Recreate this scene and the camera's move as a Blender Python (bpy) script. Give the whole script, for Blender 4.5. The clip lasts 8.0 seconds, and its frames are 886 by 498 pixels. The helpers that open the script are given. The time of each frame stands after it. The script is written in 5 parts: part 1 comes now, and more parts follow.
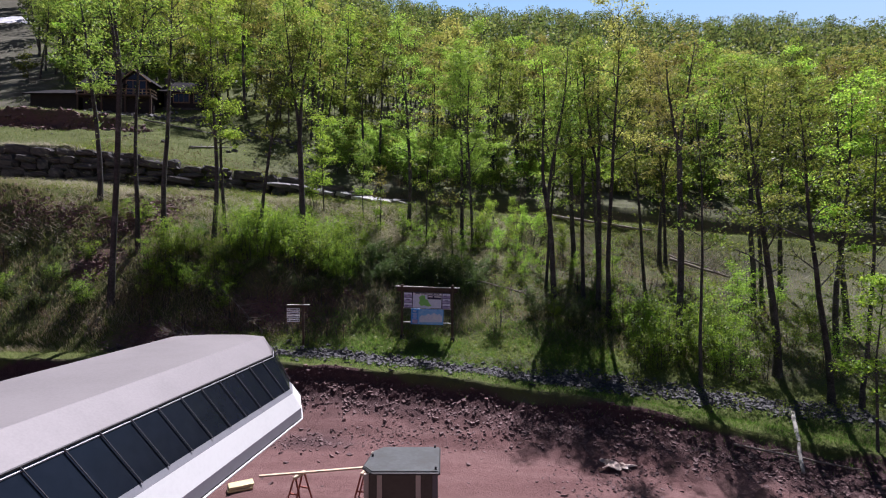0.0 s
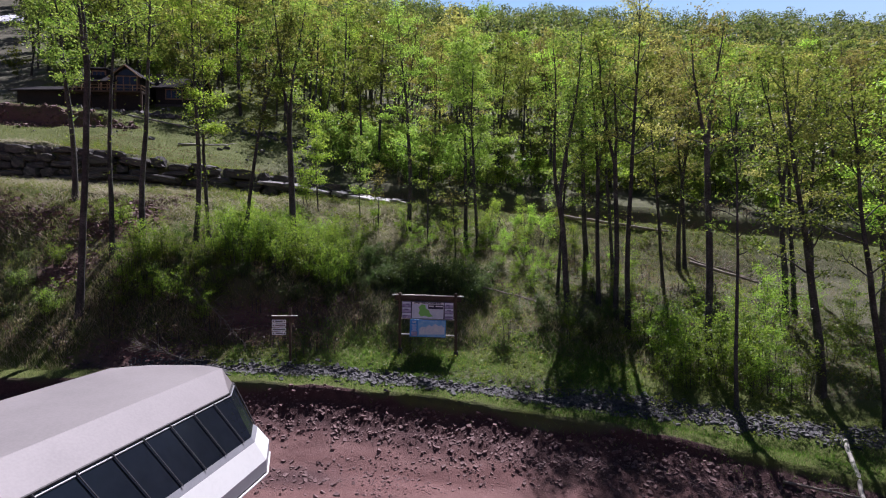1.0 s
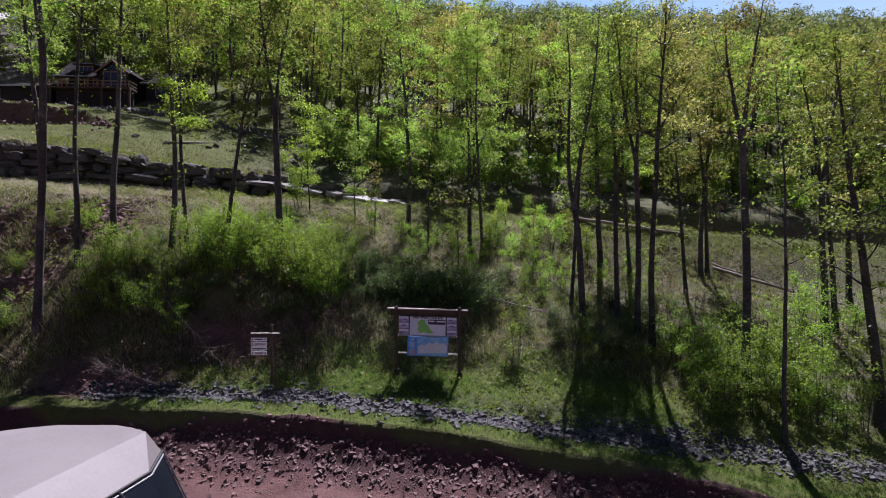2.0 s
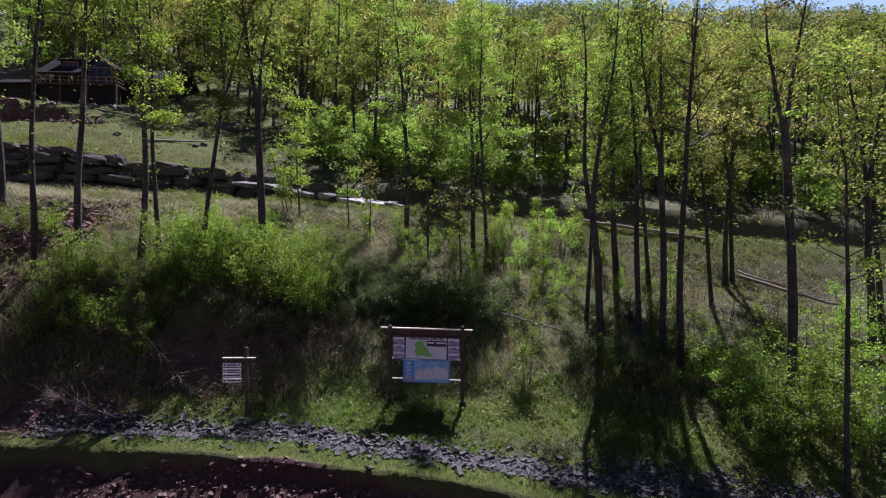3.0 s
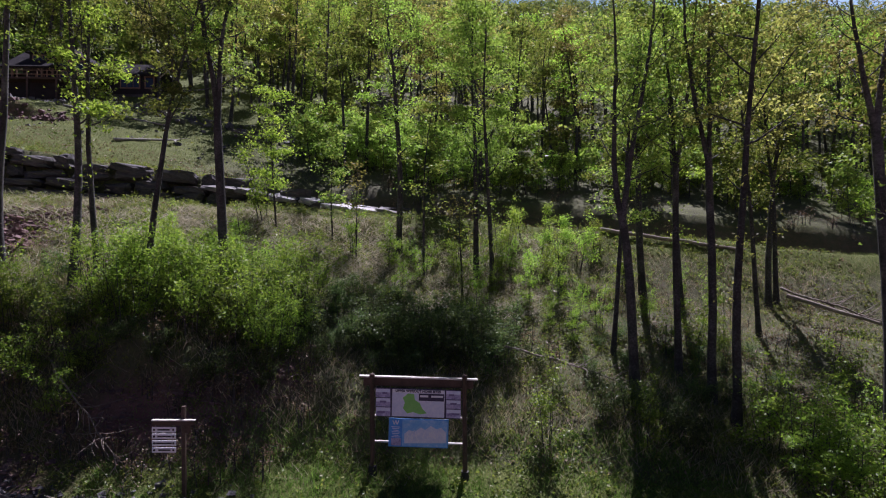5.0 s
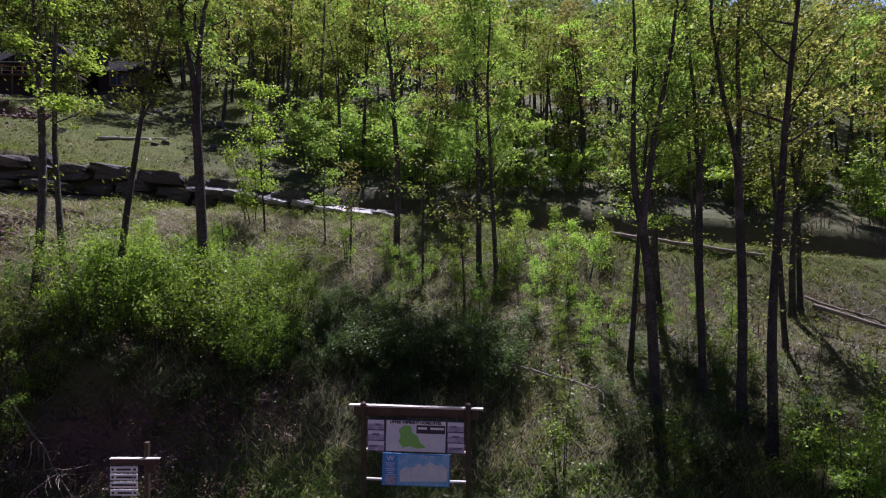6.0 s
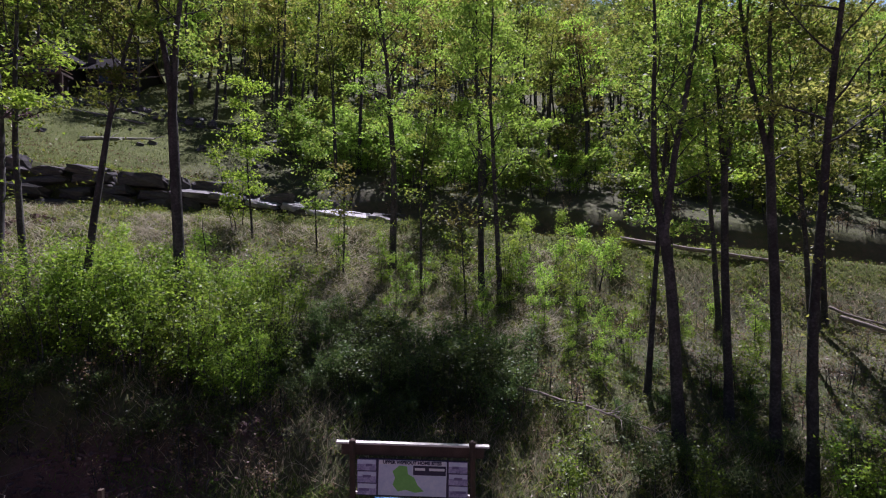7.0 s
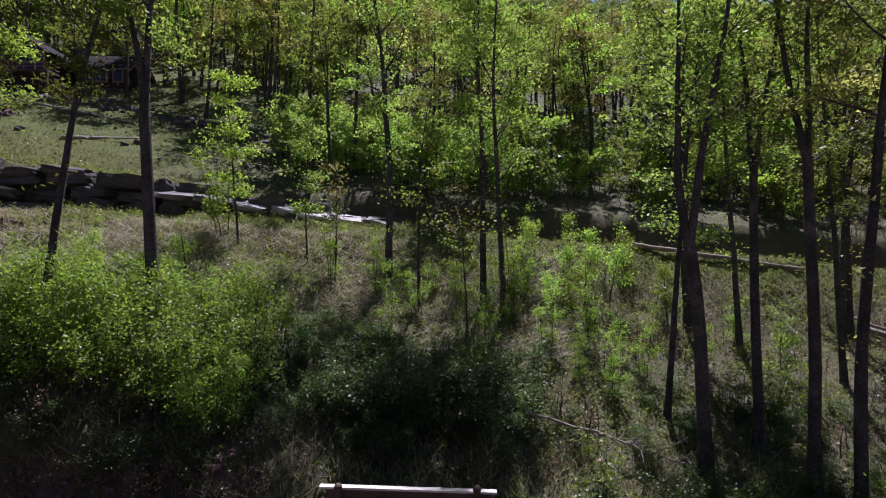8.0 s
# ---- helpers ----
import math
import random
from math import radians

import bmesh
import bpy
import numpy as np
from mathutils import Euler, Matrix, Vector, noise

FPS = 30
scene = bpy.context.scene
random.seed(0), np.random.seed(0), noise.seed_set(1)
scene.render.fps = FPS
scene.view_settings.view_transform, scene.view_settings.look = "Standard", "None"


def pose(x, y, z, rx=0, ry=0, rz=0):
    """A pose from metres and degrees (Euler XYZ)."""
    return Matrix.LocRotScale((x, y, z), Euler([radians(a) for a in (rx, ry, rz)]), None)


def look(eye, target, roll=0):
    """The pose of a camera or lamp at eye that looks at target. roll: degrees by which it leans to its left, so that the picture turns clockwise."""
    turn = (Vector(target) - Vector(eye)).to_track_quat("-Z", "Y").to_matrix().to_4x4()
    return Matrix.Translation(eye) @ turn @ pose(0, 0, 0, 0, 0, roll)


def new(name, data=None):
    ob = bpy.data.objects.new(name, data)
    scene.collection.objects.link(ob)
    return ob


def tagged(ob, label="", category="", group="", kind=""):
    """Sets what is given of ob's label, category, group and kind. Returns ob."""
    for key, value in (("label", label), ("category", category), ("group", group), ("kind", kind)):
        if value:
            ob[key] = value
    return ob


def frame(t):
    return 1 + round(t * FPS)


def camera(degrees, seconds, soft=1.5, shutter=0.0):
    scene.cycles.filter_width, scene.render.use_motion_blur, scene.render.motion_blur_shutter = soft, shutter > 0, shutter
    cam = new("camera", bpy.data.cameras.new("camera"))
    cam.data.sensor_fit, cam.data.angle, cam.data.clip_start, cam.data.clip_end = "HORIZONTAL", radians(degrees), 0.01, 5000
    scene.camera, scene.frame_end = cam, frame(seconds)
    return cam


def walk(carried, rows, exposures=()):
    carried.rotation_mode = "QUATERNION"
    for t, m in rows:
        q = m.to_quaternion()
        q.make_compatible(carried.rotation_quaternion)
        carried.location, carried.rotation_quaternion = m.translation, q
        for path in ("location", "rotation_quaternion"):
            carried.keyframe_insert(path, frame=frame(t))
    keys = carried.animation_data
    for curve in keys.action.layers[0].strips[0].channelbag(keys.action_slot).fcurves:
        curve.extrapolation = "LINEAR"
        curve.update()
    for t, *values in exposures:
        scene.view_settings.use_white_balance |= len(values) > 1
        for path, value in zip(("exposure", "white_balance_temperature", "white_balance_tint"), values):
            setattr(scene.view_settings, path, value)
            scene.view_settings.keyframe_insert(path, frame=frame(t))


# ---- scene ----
cam = camera(82.7, 8.0, soft=1.1)
METRES, EYE, TILT, LEAN, TURN = 18.0, 9.0, 0.0, 0.0, 0.0
ROWS = [
    (0.0, 0.0, 0.0, 0.0, 0.0, 0.0, -0.0),
    (0.5, 0.0018, 0.0753, 0.0064, 0.18, 0.0, 0.07),
    (1.0, 0.0025, 0.1501, 0.0124, 0.35, -0.02, 0.12),
    (1.5, 0.0026, 0.2285, 0.0214, 0.47, -0.03, 0.17),
    (3.0, 0.0038, 0.4653, 0.0559, 0.82, -0.06, 0.26),
    (3.5, 0.0057, 0.5322, 0.069, 0.84, -0.08, 0.28),
    (4.0, 0.0068, 0.593, 0.0799, 0.85, -0.09, 0.3),
    (4.5, 0.0074, 0.6506, 0.091, 0.85, -0.09, 0.34),
    (6.0, 0.0044, 0.8049, 0.1195, 0.87, -0.16, 0.35),
    (6.5, 0.0027, 0.8526, 0.1292, 0.8, -0.14, 0.37),
    (7.0, 0.0015, 0.8982, 0.1384, 0.76, -0.14, 0.4),
    (7.5, -0.0003, 0.9432, 0.1466, 0.69, -0.09, 0.38),
    (8.0, -0.0014, 0.9871, 0.1535, 0.6, -0.06, 0.38),
]
walk(cam, [(t, pose(0, 0, EYE, TILT, LEAN, TURN) @ pose(METRES * x, METRES * y, METRES * z, 90 + pitch, roll, yaw)) for t, x, y, z, yaw, pitch, roll in ROWS],
     exposures=[(0.0, 0.80, 5920, 25), (3.0, 0.74, 5840, 32), (8.0, 0.66, 5780, 34)])

# ---- daylight ----
SUN_WAY = Vector((0.27, 1.0, 1.76)).normalized()      # from the place towards the sun
world = bpy.data.worlds.new("sky")
scene.world = world
world.use_nodes = True
sky = world.node_tree.nodes.new("ShaderNodeTexSky")
sky.sky_type = "NISHITA"
sky.sun_disc = False
sky.sun_elevation = math.asin(SUN_WAY.z)
sky.sun_rotation = math.atan2(SUN_WAY.x, SUN_WAY.y)
sky.altitude = 600
back = world.node_tree.nodes["Background"]
world.node_tree.links.new(sky.outputs[0], back.inputs[0])
back.inputs[1].default_value = 0.019
sky.dust_density, sky.ozone_density = 0.6, 3.0
sun = new("sun", bpy.data.lights.new("sun", "SUN"))
sun.data.energy, sun.data.angle, sun.data.color = 5.0, radians(0.53), (1.0, 0.955, 0.905)
sun.matrix_world = look(SUN_WAY * 200, (0, 0, 0))


# ---- materials ----
def ramp(nt, fac, stops):
    n = nt.nodes.new("ShaderNodeValToRGB")
    el = n.color_ramp.elements
    while len(el) < len(stops):
        el.new(0.5)
    for e, (p, c) in zip(el, stops):
        e.position, e.color = p, (*c, 1)
    nt.links.new(fac, n.inputs[0])
    return n.outputs[0]


def noise_tex(nt, scale, detail=4, rough=0.6, coord="Object"):
    tc = nt.nodes.new("ShaderNodeTexCoord")
    n = nt.nodes.new("ShaderNodeTexNoise")
    n.inputs["Scale"].default_value, n.inputs["Detail"].default_value, n.inputs["Roughness"].default_value = scale, detail, rough
    nt.links.new(tc.outputs[coord], n.inputs["Vector"])
    return n.outputs["Fac"]


def mix_col(nt, fac, a, b, kind="MIX"):
    n = nt.nodes.new("ShaderNodeMix")
    n.data_type, n.blend_type = "RGBA", kind
    for sock, val in ((n.inputs[0], fac), (n.inputs[6], a), (n.inputs[7], b)):
        if isinstance(val, (int, float)):
            sock.default_value = val
        elif isinstance(val, tuple):
            sock.default_value = (*val, 1)
        else:
            nt.links.new(val, sock)
    return n.outputs[2]


def bump_to(nt, bsdf, height, strength, distance):
    b = nt.nodes.new("ShaderNodeBump")
    b.inputs["Strength"].default_value, b.inputs["Distance"].default_value = strength, distance
    nt.links.new(height, b.inputs["Height"])
    nt.links.new(b.outputs[0], bsdf.inputs["Normal"])


def solid(name, stops, scale=3.0, fine=30.0, rough=0.8, metal=0.0, bump=0.3, depth=0.01, vary=0.0, spec=0.5):
    """A surface with broad and fine variation between the colours in stops."""
    m = bpy.data.materials.new(name)
    m.use_nodes = True
    nt = m.node_tree
    bsdf = nt.nodes["Principled BSDF"]
    broad, grain = noise_tex(nt, scale), noise_tex(nt, fine, 6)
    both = nt.nodes.new("ShaderNodeMath")
    both.operation = "MULTIPLY_ADD"
    nt.links.new(grain, both.inputs[0])
    both.inputs[1].default_value = 0.45
    half = nt.nodes.new("ShaderNodeMath")
    half.operation = "MULTIPLY"
    half.inputs[1].default_value = 0.55
    nt.links.new(broad, half.inputs[0])
    nt.links.new(half.outputs[0], both.inputs[2])
    n = len(stops)
    col = ramp(nt, both.outputs[0], [(0.32 + 0.36 * i / max(1, n - 1), c) for i, c in enumerate(stops)])
    if vary:
        info = nt.nodes.new("ShaderNodeObjectInfo")
        geo = nt.nodes.new("ShaderNodeNewGeometry")
        add = nt.nodes.new("ShaderNodeMath")
        add.operation = "ADD"
        nt.links.new(info.outputs["Random"], add.inputs[0])
        nt.links.new(geo.outputs["Random Per Island"], add.inputs[1])
        val = nt.nodes.new("ShaderNodeMapRange")
        val.inputs[1].default_value, val.inputs[2].default_value = 0.0, 2.0
        val.inputs[3].default_value, val.inputs[4].default_value = 1 - vary, 1 + vary
        nt.links.new(add.outputs[0], val.inputs[0])
        hsv = nt.nodes.new("ShaderNodeHueSaturation")
        nt.links.new(val.outputs[0], hsv.inputs["Value"])
        nt.links.new(col, hsv.inputs["Color"])
        col = hsv.outputs[0]
    nt.links.new(col, bsdf.inputs["Base Color"])
    bsdf.inputs["Roughness"].default_value, bsdf.inputs["Metallic"].default_value = rough, metal
    bsdf.inputs["Specular IOR Level"].default_value = spec
    if bump:
        bump_to(nt, bsdf, grain, bump, depth)
    return m


def foliage(name, a, b, c, glow=0.55, hue=0.02, patch=False, span=0.5):
    """Thin leaves: each one its own tint between three greens, letting light through."""
    m = bpy.data.materials.new(name)
    m.use_nodes = True
    nt = m.node_tree
    nt.nodes.remove(nt.nodes["Principled BSDF"])
    geo = nt.nodes.new("ShaderNodeNewGeometry")
    info = nt.nodes.new("ShaderNodeObjectInfo")
    col = ramp(nt, geo.outputs["Random Per Island"], [(0.0, a), (0.5, b), (1.0, c)])
    hsv = nt.nodes.new("ShaderNodeHueSaturation")
    for sock, lo, hi in (("Hue", 0.5 - hue, 0.5 + hue), ("Value", 1 - span, 1 + span)):
        r = nt.nodes.new("ShaderNodeMapRange")
        r.inputs[3].default_value, r.inputs[4].default_value = lo, hi
        nt.links.new(noise_tex(nt, 0.14 if sock == "Hue" else 0.21, 2, 0.5) if patch else info.outputs["Random"], r.inputs[0])
        if patch:
            r.inputs[1].default_value, r.inputs[2].default_value = 0.3, 0.7
        nt.links.new(r.outputs[0], hsv.inputs[sock])
    nt.links.new(col, hsv.inputs["Color"])
    dif = nt.nodes.new("ShaderNodeBsdfDiffuse")
    tra = nt.nodes.new("ShaderNodeBsdfTranslucent")
    glo = nt.nodes.new("ShaderNodeBsdfGlossy")
    glo.inputs["Roughness"].default_value = 0.45
    nt.links.new(hsv.outputs[0], dif.inputs[0])
    warm = mix_col(nt, 1.0, hsv.outputs[0], (1.6, 1.62, 1.25), "MULTIPLY")
    nt.links.new(warm, tra.inputs[0])
    s1, s2 = nt.nodes.new("ShaderNodeMixShader"), nt.nodes.new("ShaderNodeMixShader")
    s1.inputs[0].default_value, s2.inputs[0].default_value = glow, 0.03
    nt.links.new(dif.outputs[0], s1.inputs[1])
    nt.links.new(tra.outputs[0], s1.inputs[2])
    nt.links.new(s1.outputs[0], s2.inputs[1])
    nt.links.new(glo.outputs[0], s2.inputs[2])
    nt.links.new(s2.outputs[0], nt.nodes["Material Output"].inputs[0])
    return m


LEAF_GREEN = foliage("spring_leaf_green", (0.075, 0.13, 0.02), (0.14, 0.195, 0.033), (0.22, 0.255, 0.058))
LEAF_LIME = foliage("spring_leaf_lime", (0.12, 0.21, 0.022), (0.195, 0.30, 0.034), (0.29, 0.375, 0.06))
LEAF_BRIGHT = foliage("spring_leaf_bright", (0.14, 0.25, 0.035), (0.20, 0.33, 0.05), (0.265, 0.385, 0.08), hue=0.006, span=0.12)
SHRUB_LIME = foliage("shrub_leaf_lime", (0.095, 0.175, 0.018), (0.16, 0.26, 0.028), (0.235, 0.335, 0.046), hue=0.012, span=0.35)
LEAF_BRONZE = foliage("spring_leaf_bronze", (0.125, 0.12, 0.032), (0.185, 0.18, 0.048), (0.25, 0.235, 0.08))
# dark green leaf; part of its darkness is bank shade put into the colour
LEAF_SHADE = foliage("shrub_leaf", (0.036, 0.07, 0.02), (0.072, 0.12, 0.032), (0.135, 0.18, 0.054), glow=0.38)
LEAF_FAR = foliage("far_leaf", (0.035, 0.06, 0.018), (0.08, 0.11, 0.03), (0.15, 0.17, 0.055), hue=0.025, patch=True)
GRASS = foliage("grass_blade", (0.065, 0.10, 0.025), (0.12, 0.165, 0.05), (0.22, 0.21, 0.105), glow=0.48, span=0.06, hue=0.004)
FRESH = foliage("fresh_grass_blade", (0.055, 0.12, 0.017), (0.095, 0.19, 0.03), (0.16, 0.245, 0.055), glow=0.5, span=0.06, hue=0.004)
STRAW = foliage("dead_grass", (0.20, 0.17, 0.115), (0.30, 0.26, 0.185), (0.42, 0.37, 0.28), glow=0.25, hue=0.0, span=0.06)
MAT_STRAW = foliage("bleached_straw", (0.34, 0.31, 0.25), (0.45, 0.42, 0.35), (0.56, 0.53, 0.46), glow=0.2, hue=0.0, span=0.06)
LITTER = foliage("dead_leaf", (0.10, 0.06, 0.035), (0.17, 0.115, 0.07), (0.27, 0.205, 0.135), glow=0.2, hue=0.0, span=0.06)
BARK = solid("grey_brown_bark", [(0.026, 0.026, 0.026), (0.062, 0.061, 0.06), (0.155, 0.153, 0.15)], 1.2, 14, 0.95, bump=0.8, depth=0.03, vary=0.3, spec=0.2)
DEADWOOD = solid("weathered_branch", [(0.12, 0.10, 0.08), (0.22, 0.19, 0.16), (0.34, 0.31, 0.27)], 2, 20, 0.9, bump=0.5, vary=0.2)
BIRCH = solid("pale_log", [(0.20, 0.185, 0.16), (0.30, 0.285, 0.255), (0.40, 0.385, 0.35)], 3, 25, 0.8, bump=0.4)
ROCK = solid("grey_shale", [(0.035, 0.035, 0.04), (0.08, 0.078, 0.084), (0.18, 0.176, 0.18)], 1.5, 16, 0.85, bump=0.7, depth=0.02, vary=0.4)
SLAB = solid("pale_flagstone", [(0.25, 0.245, 0.25), (0.37, 0.365, 0.37), (0.47, 0.465, 0.465)], 1.0, 12, 0.75, bump=0.5, depth=0.02, vary=0.15)
DULLSLAB = solid("grey_flagstone", [(0.09, 0.087, 0.087), (0.16, 0.155, 0.155), (0.24, 0.235, 0.23)], 1.0, 12, 0.8, bump=0.6, depth=0.02, vary=0.2)
BOULDER = solid("wall_boulder", [(0.025, 0.024, 0.025), (0.058, 0.056, 0.056), (0.12, 0.114, 0.11)], 0.9, 9, 0.85, bump=0.8, depth=0.04, vary=0.35)
REDROCK = solid("red_shale", [(0.075, 0.043, 0.043), (0.14, 0.086, 0.083), (0.23, 0.16, 0.153)], 1.5, 18, 0.9, bump=0.7, depth=0.02, vary=0.35)


def ground_material():
    """Red shale dirt, grass and leaf litter, by masks stored on the ground's points and broken up by noise."""
    m = bpy.data.materials.new("ground_soil")
    m.use_nodes = True
    nt = m.node_tree
    bsdf = nt.nodes["Principled BSDF"]
    mid, fine, tiny = noise_tex(nt, 0.45, 5), noise_tex(nt, 3.2, 6, 0.7), noise_tex(nt, 22, 5, 0.75)

    def mask(attr, soft=0.22):
        a = nt.nodes.new("ShaderNodeAttribute")
        a.attribute_name = attr
        s = nt.nodes.new("ShaderNodeMath")
        s.operation = "ADD"
        nt.links.new(a.outputs["Fac"], s.inputs[0])
        jit = nt.nodes.new("ShaderNodeMath")
        jit.operation = "MULTIPLY_ADD"
        jit.inputs[1].default_value, jit.inputs[2].default_value = 0.9, -0.45
        nt.links.new(fine, jit.inputs[0])
        nt.links.new(jit.outputs[0], s.inputs[1])
        r = nt.nodes.new("ShaderNodeMapRange")
        r.inputs[1].default_value, r.inputs[2].default_value = 0.5 - soft, 0.5 + soft
        nt.links.new(s.outputs[0], r.inputs[0])
        return r.outputs[0]

    litter = mix_col(nt, tiny, ramp(nt, fine, [(0.3, (0.028, 0.027, 0.02)), (0.5, (0.07, 0.068, 0.05)), (0.68, (0.155, 0.15, 0.118))]), (0.21, 0.205, 0.165))
    litter = mix_col(nt, 0.55, litter, ramp(nt, mid, [(0.35, (0.04, 0.038, 0.025)), (0.5, (0.075, 0.078, 0.038)), (0.65, (0.15, 0.138, 0.10))]))
    green = mix_col(nt, tiny, ramp(nt, fine, [(0.3, (0.03, 0.05, 0.015)), (0.6, (0.085, 0.11, 0.03))]), (0.13, 0.15, 0.045))
    red = ramp(nt, fine, [(0.25, (0.09, 0.04, 0.038)), (0.5, (0.165, 0.08, 0.077)), (0.75, (0.25, 0.14, 0.132))])
    red = mix_col(nt, 0.5, red, ramp(nt, mid, [(0.35, (0.115, 0.058, 0.053)), (0.65, (0.215, 0.125, 0.113))]))
    red = mix_col(nt, 0.35, red, ramp(nt, tiny, [(0.3, (0.07, 0.035, 0.033)), (0.7, (0.26, 0.17, 0.155))]))
    wide = nt.nodes.new("ShaderNodeMapping")
    wide.inputs["Scale"].default_value, wide.inputs["Rotation"].default_value = (0.16, 1.5, 1.0), (0, 0, -0.18)
    tcw = nt.nodes.new("ShaderNodeTexCoord")
    streak = nt.nodes.new("ShaderNodeTexNoise")
    streak.inputs["Scale"].default_value, streak.inputs["Detail"].default_value = 1.0, 5
    nt.links.new(tcw.outputs["Object"], wide.inputs[0])
    nt.links.new(wide.outputs[0], streak.inputs["Vector"])
    red = mix_col(nt, 0.17, red, ramp(nt, streak.outputs["Fac"], [(0.36, (0.10, 0.05, 0.046)), (0.5, (0.19, 0.11, 0.10)), (0.62, (0.31, 0.205, 0.185))]))
    col = mix_col(nt, mask("green", 0.3), litter, green)
    shale = ramp(nt, tiny, [(0.28, (0.022, 0.014, 0.016)), (0.5, (0.075, 0.047, 0.048)), (0.72, (0.17, 0.118, 0.117))])
    shale = mix_col(nt, 0.5, shale, ramp(nt, fine, [(0.3, (0.04, 0.022, 0.023)), (0.7, (0.13, 0.07, 0.066))]))
    red = mix_col(nt, mask("shale", 0.3), red, shale)
    col = mix_col(nt, mask("red"), col, red)
    nt.links.new(col, bsdf.inputs["Base Color"])
    bsdf.inputs["Roughness"].default_value, bsdf.inputs["Specular IOR Level"].default_value = 0.95, 0.15
    add = nt.nodes.new("ShaderNodeMath")
    nt.links.new(fine, add.inputs[0])
    nt.links.new(tiny, add.inputs[1])
    bump_to(nt, bsdf, add.outputs[0], 0.8, 0.07)
    return m


SOIL = ground_material()


# ---- helpers for meshes ----
def mesh_np(name, verts, faces, smooth=False):
    """A mesh from arrays; faces all of one size."""
    verts, faces = np.asarray(verts, np.float32), np.asarray(faces, np.int32)
    k = faces.shape[1]
    me = bpy.data.meshes.new(name)
    me.vertices.add(len(verts))
    me.vertices.foreach_set("co", verts.ravel())
    me.loops.add(faces.size)
    me.loops.foreach_set("vertex_index", faces.ravel())
    me.polygons.add(len(faces))
    me.polygons.foreach_set("loop_start", np.arange(0, faces.size, k, dtype=np.int32))
    me.polygons.foreach_set("use_smooth", np.full(len(faces), smooth, dtype=bool))
    me.update(calc_edges=True)
    me.validate()
    return me


def mesh_bm(name, bm, smooth=False):
    me = bpy.data.meshes.new(name)
    bmesh.ops.recalc_face_normals(bm, faces=bm.faces)
    for f in bm.faces:
        f.smooth = smooth
    bm.to_mesh(me)
    bm.free()
    return me


def part(name, data, material, parent=None, label=""):
    """Links a mesh or a bmesh as one object, under a thing or a part."""
    me = mesh_bm(name, data) if isinstance(data, bmesh.types.BMesh) else data
    if material and not me.materials:
        me.materials.append(material)
    ob = new(name, me)
    ob.parent = parent
    return tagged(ob, label)


def thing(name, label, category, at=(0, 0, 0), group="", kind=""):
    ob = new(name)
    ob.empty_display_size = 0.2
    ob.location = at
    return tagged(ob, label, category, group, kind)


def box(bm, centre, size, turn=(0, 0, 0), bevel=0.0):
    """A bevelled box added to bm, turned by degrees round its centre."""
    made = bmesh.ops.create_cube(bm, size=1.0)["verts"]
    bmesh.ops.scale(bm, vec=size, verts=made)
    if bevel:
        edges = {e for v in made for e in v.link_edges}
        got = bmesh.ops.bevel(bm, geom=list(edges), offset=bevel, segments=2, affect="EDGES", profile=0.5)
        made = list({v for f in got["faces"] for v in f.verts} | {v for v in made if v.is_valid})
    bmesh.ops.transform(bm, matrix=pose(*centre, *turn), verts=made)
    return bm


def rod(bm, a, b, r1, r2=None, sides=10):
    a, b = Vector(a), Vector(b)
    way = b - a
    m = Matrix.Translation((a + b) / 2) @ way.to_track_quat("Z", "Y").to_matrix().to_4x4()
    bmesh.ops.create_cone(bm, cap_ends=True, segments=sides, radius1=r1, radius2=r1 if r2 is None else r2, depth=way.length, matrix=m)
    return bm


class Soup:
    """Collects tubes into one quad mesh."""

    def __init__(self):
        self.v, self.f, self.n = [], [], 0

    def tube(self, pts, radii, sides):
        pts = np.asarray(pts, float)
        way = np.gradient(pts, axis=0)
        way /= np.linalg.norm(way, axis=1, keepdims=True) + 1e-9
        ref = np.array([1.0, 0.13, 0.07]) if abs(way[0][2]) > 0.7 else np.array([0.1, 0.05, 1.0])
        side = np.cross(way, ref)
        side /= np.linalg.norm(side, axis=1, keepdims=True) + 1e-9
        up = np.cross(side, way)
        ang = np.linspace(0, 2 * math.pi, sides, endpoint=False)
        ring = np.cos(ang)[None, :, None] * side[:, None, :] + np.sin(ang)[None, :, None] * up[:, None, :]
        v = pts[:, None, :] + ring * np.asarray(radii)[:, None, None]
        self.v.append(v.reshape(-1, 3))
        k = len(pts)
        i, j = np.meshgrid(np.arange(k - 1), np.arange(sides), indexing="ij")
        a, b = i * sides + j, i * sides + (j + 1) % sides
        self.f.append((np.stack([a, b, b + sides, a + sides], -1)).reshape(-1, 4) + self.n)
        self.n += k * sides

    def mesh(self, name, smooth=True):
        return mesh_np(name, np.concatenate(self.v), np.concatenate(self.f), smooth)


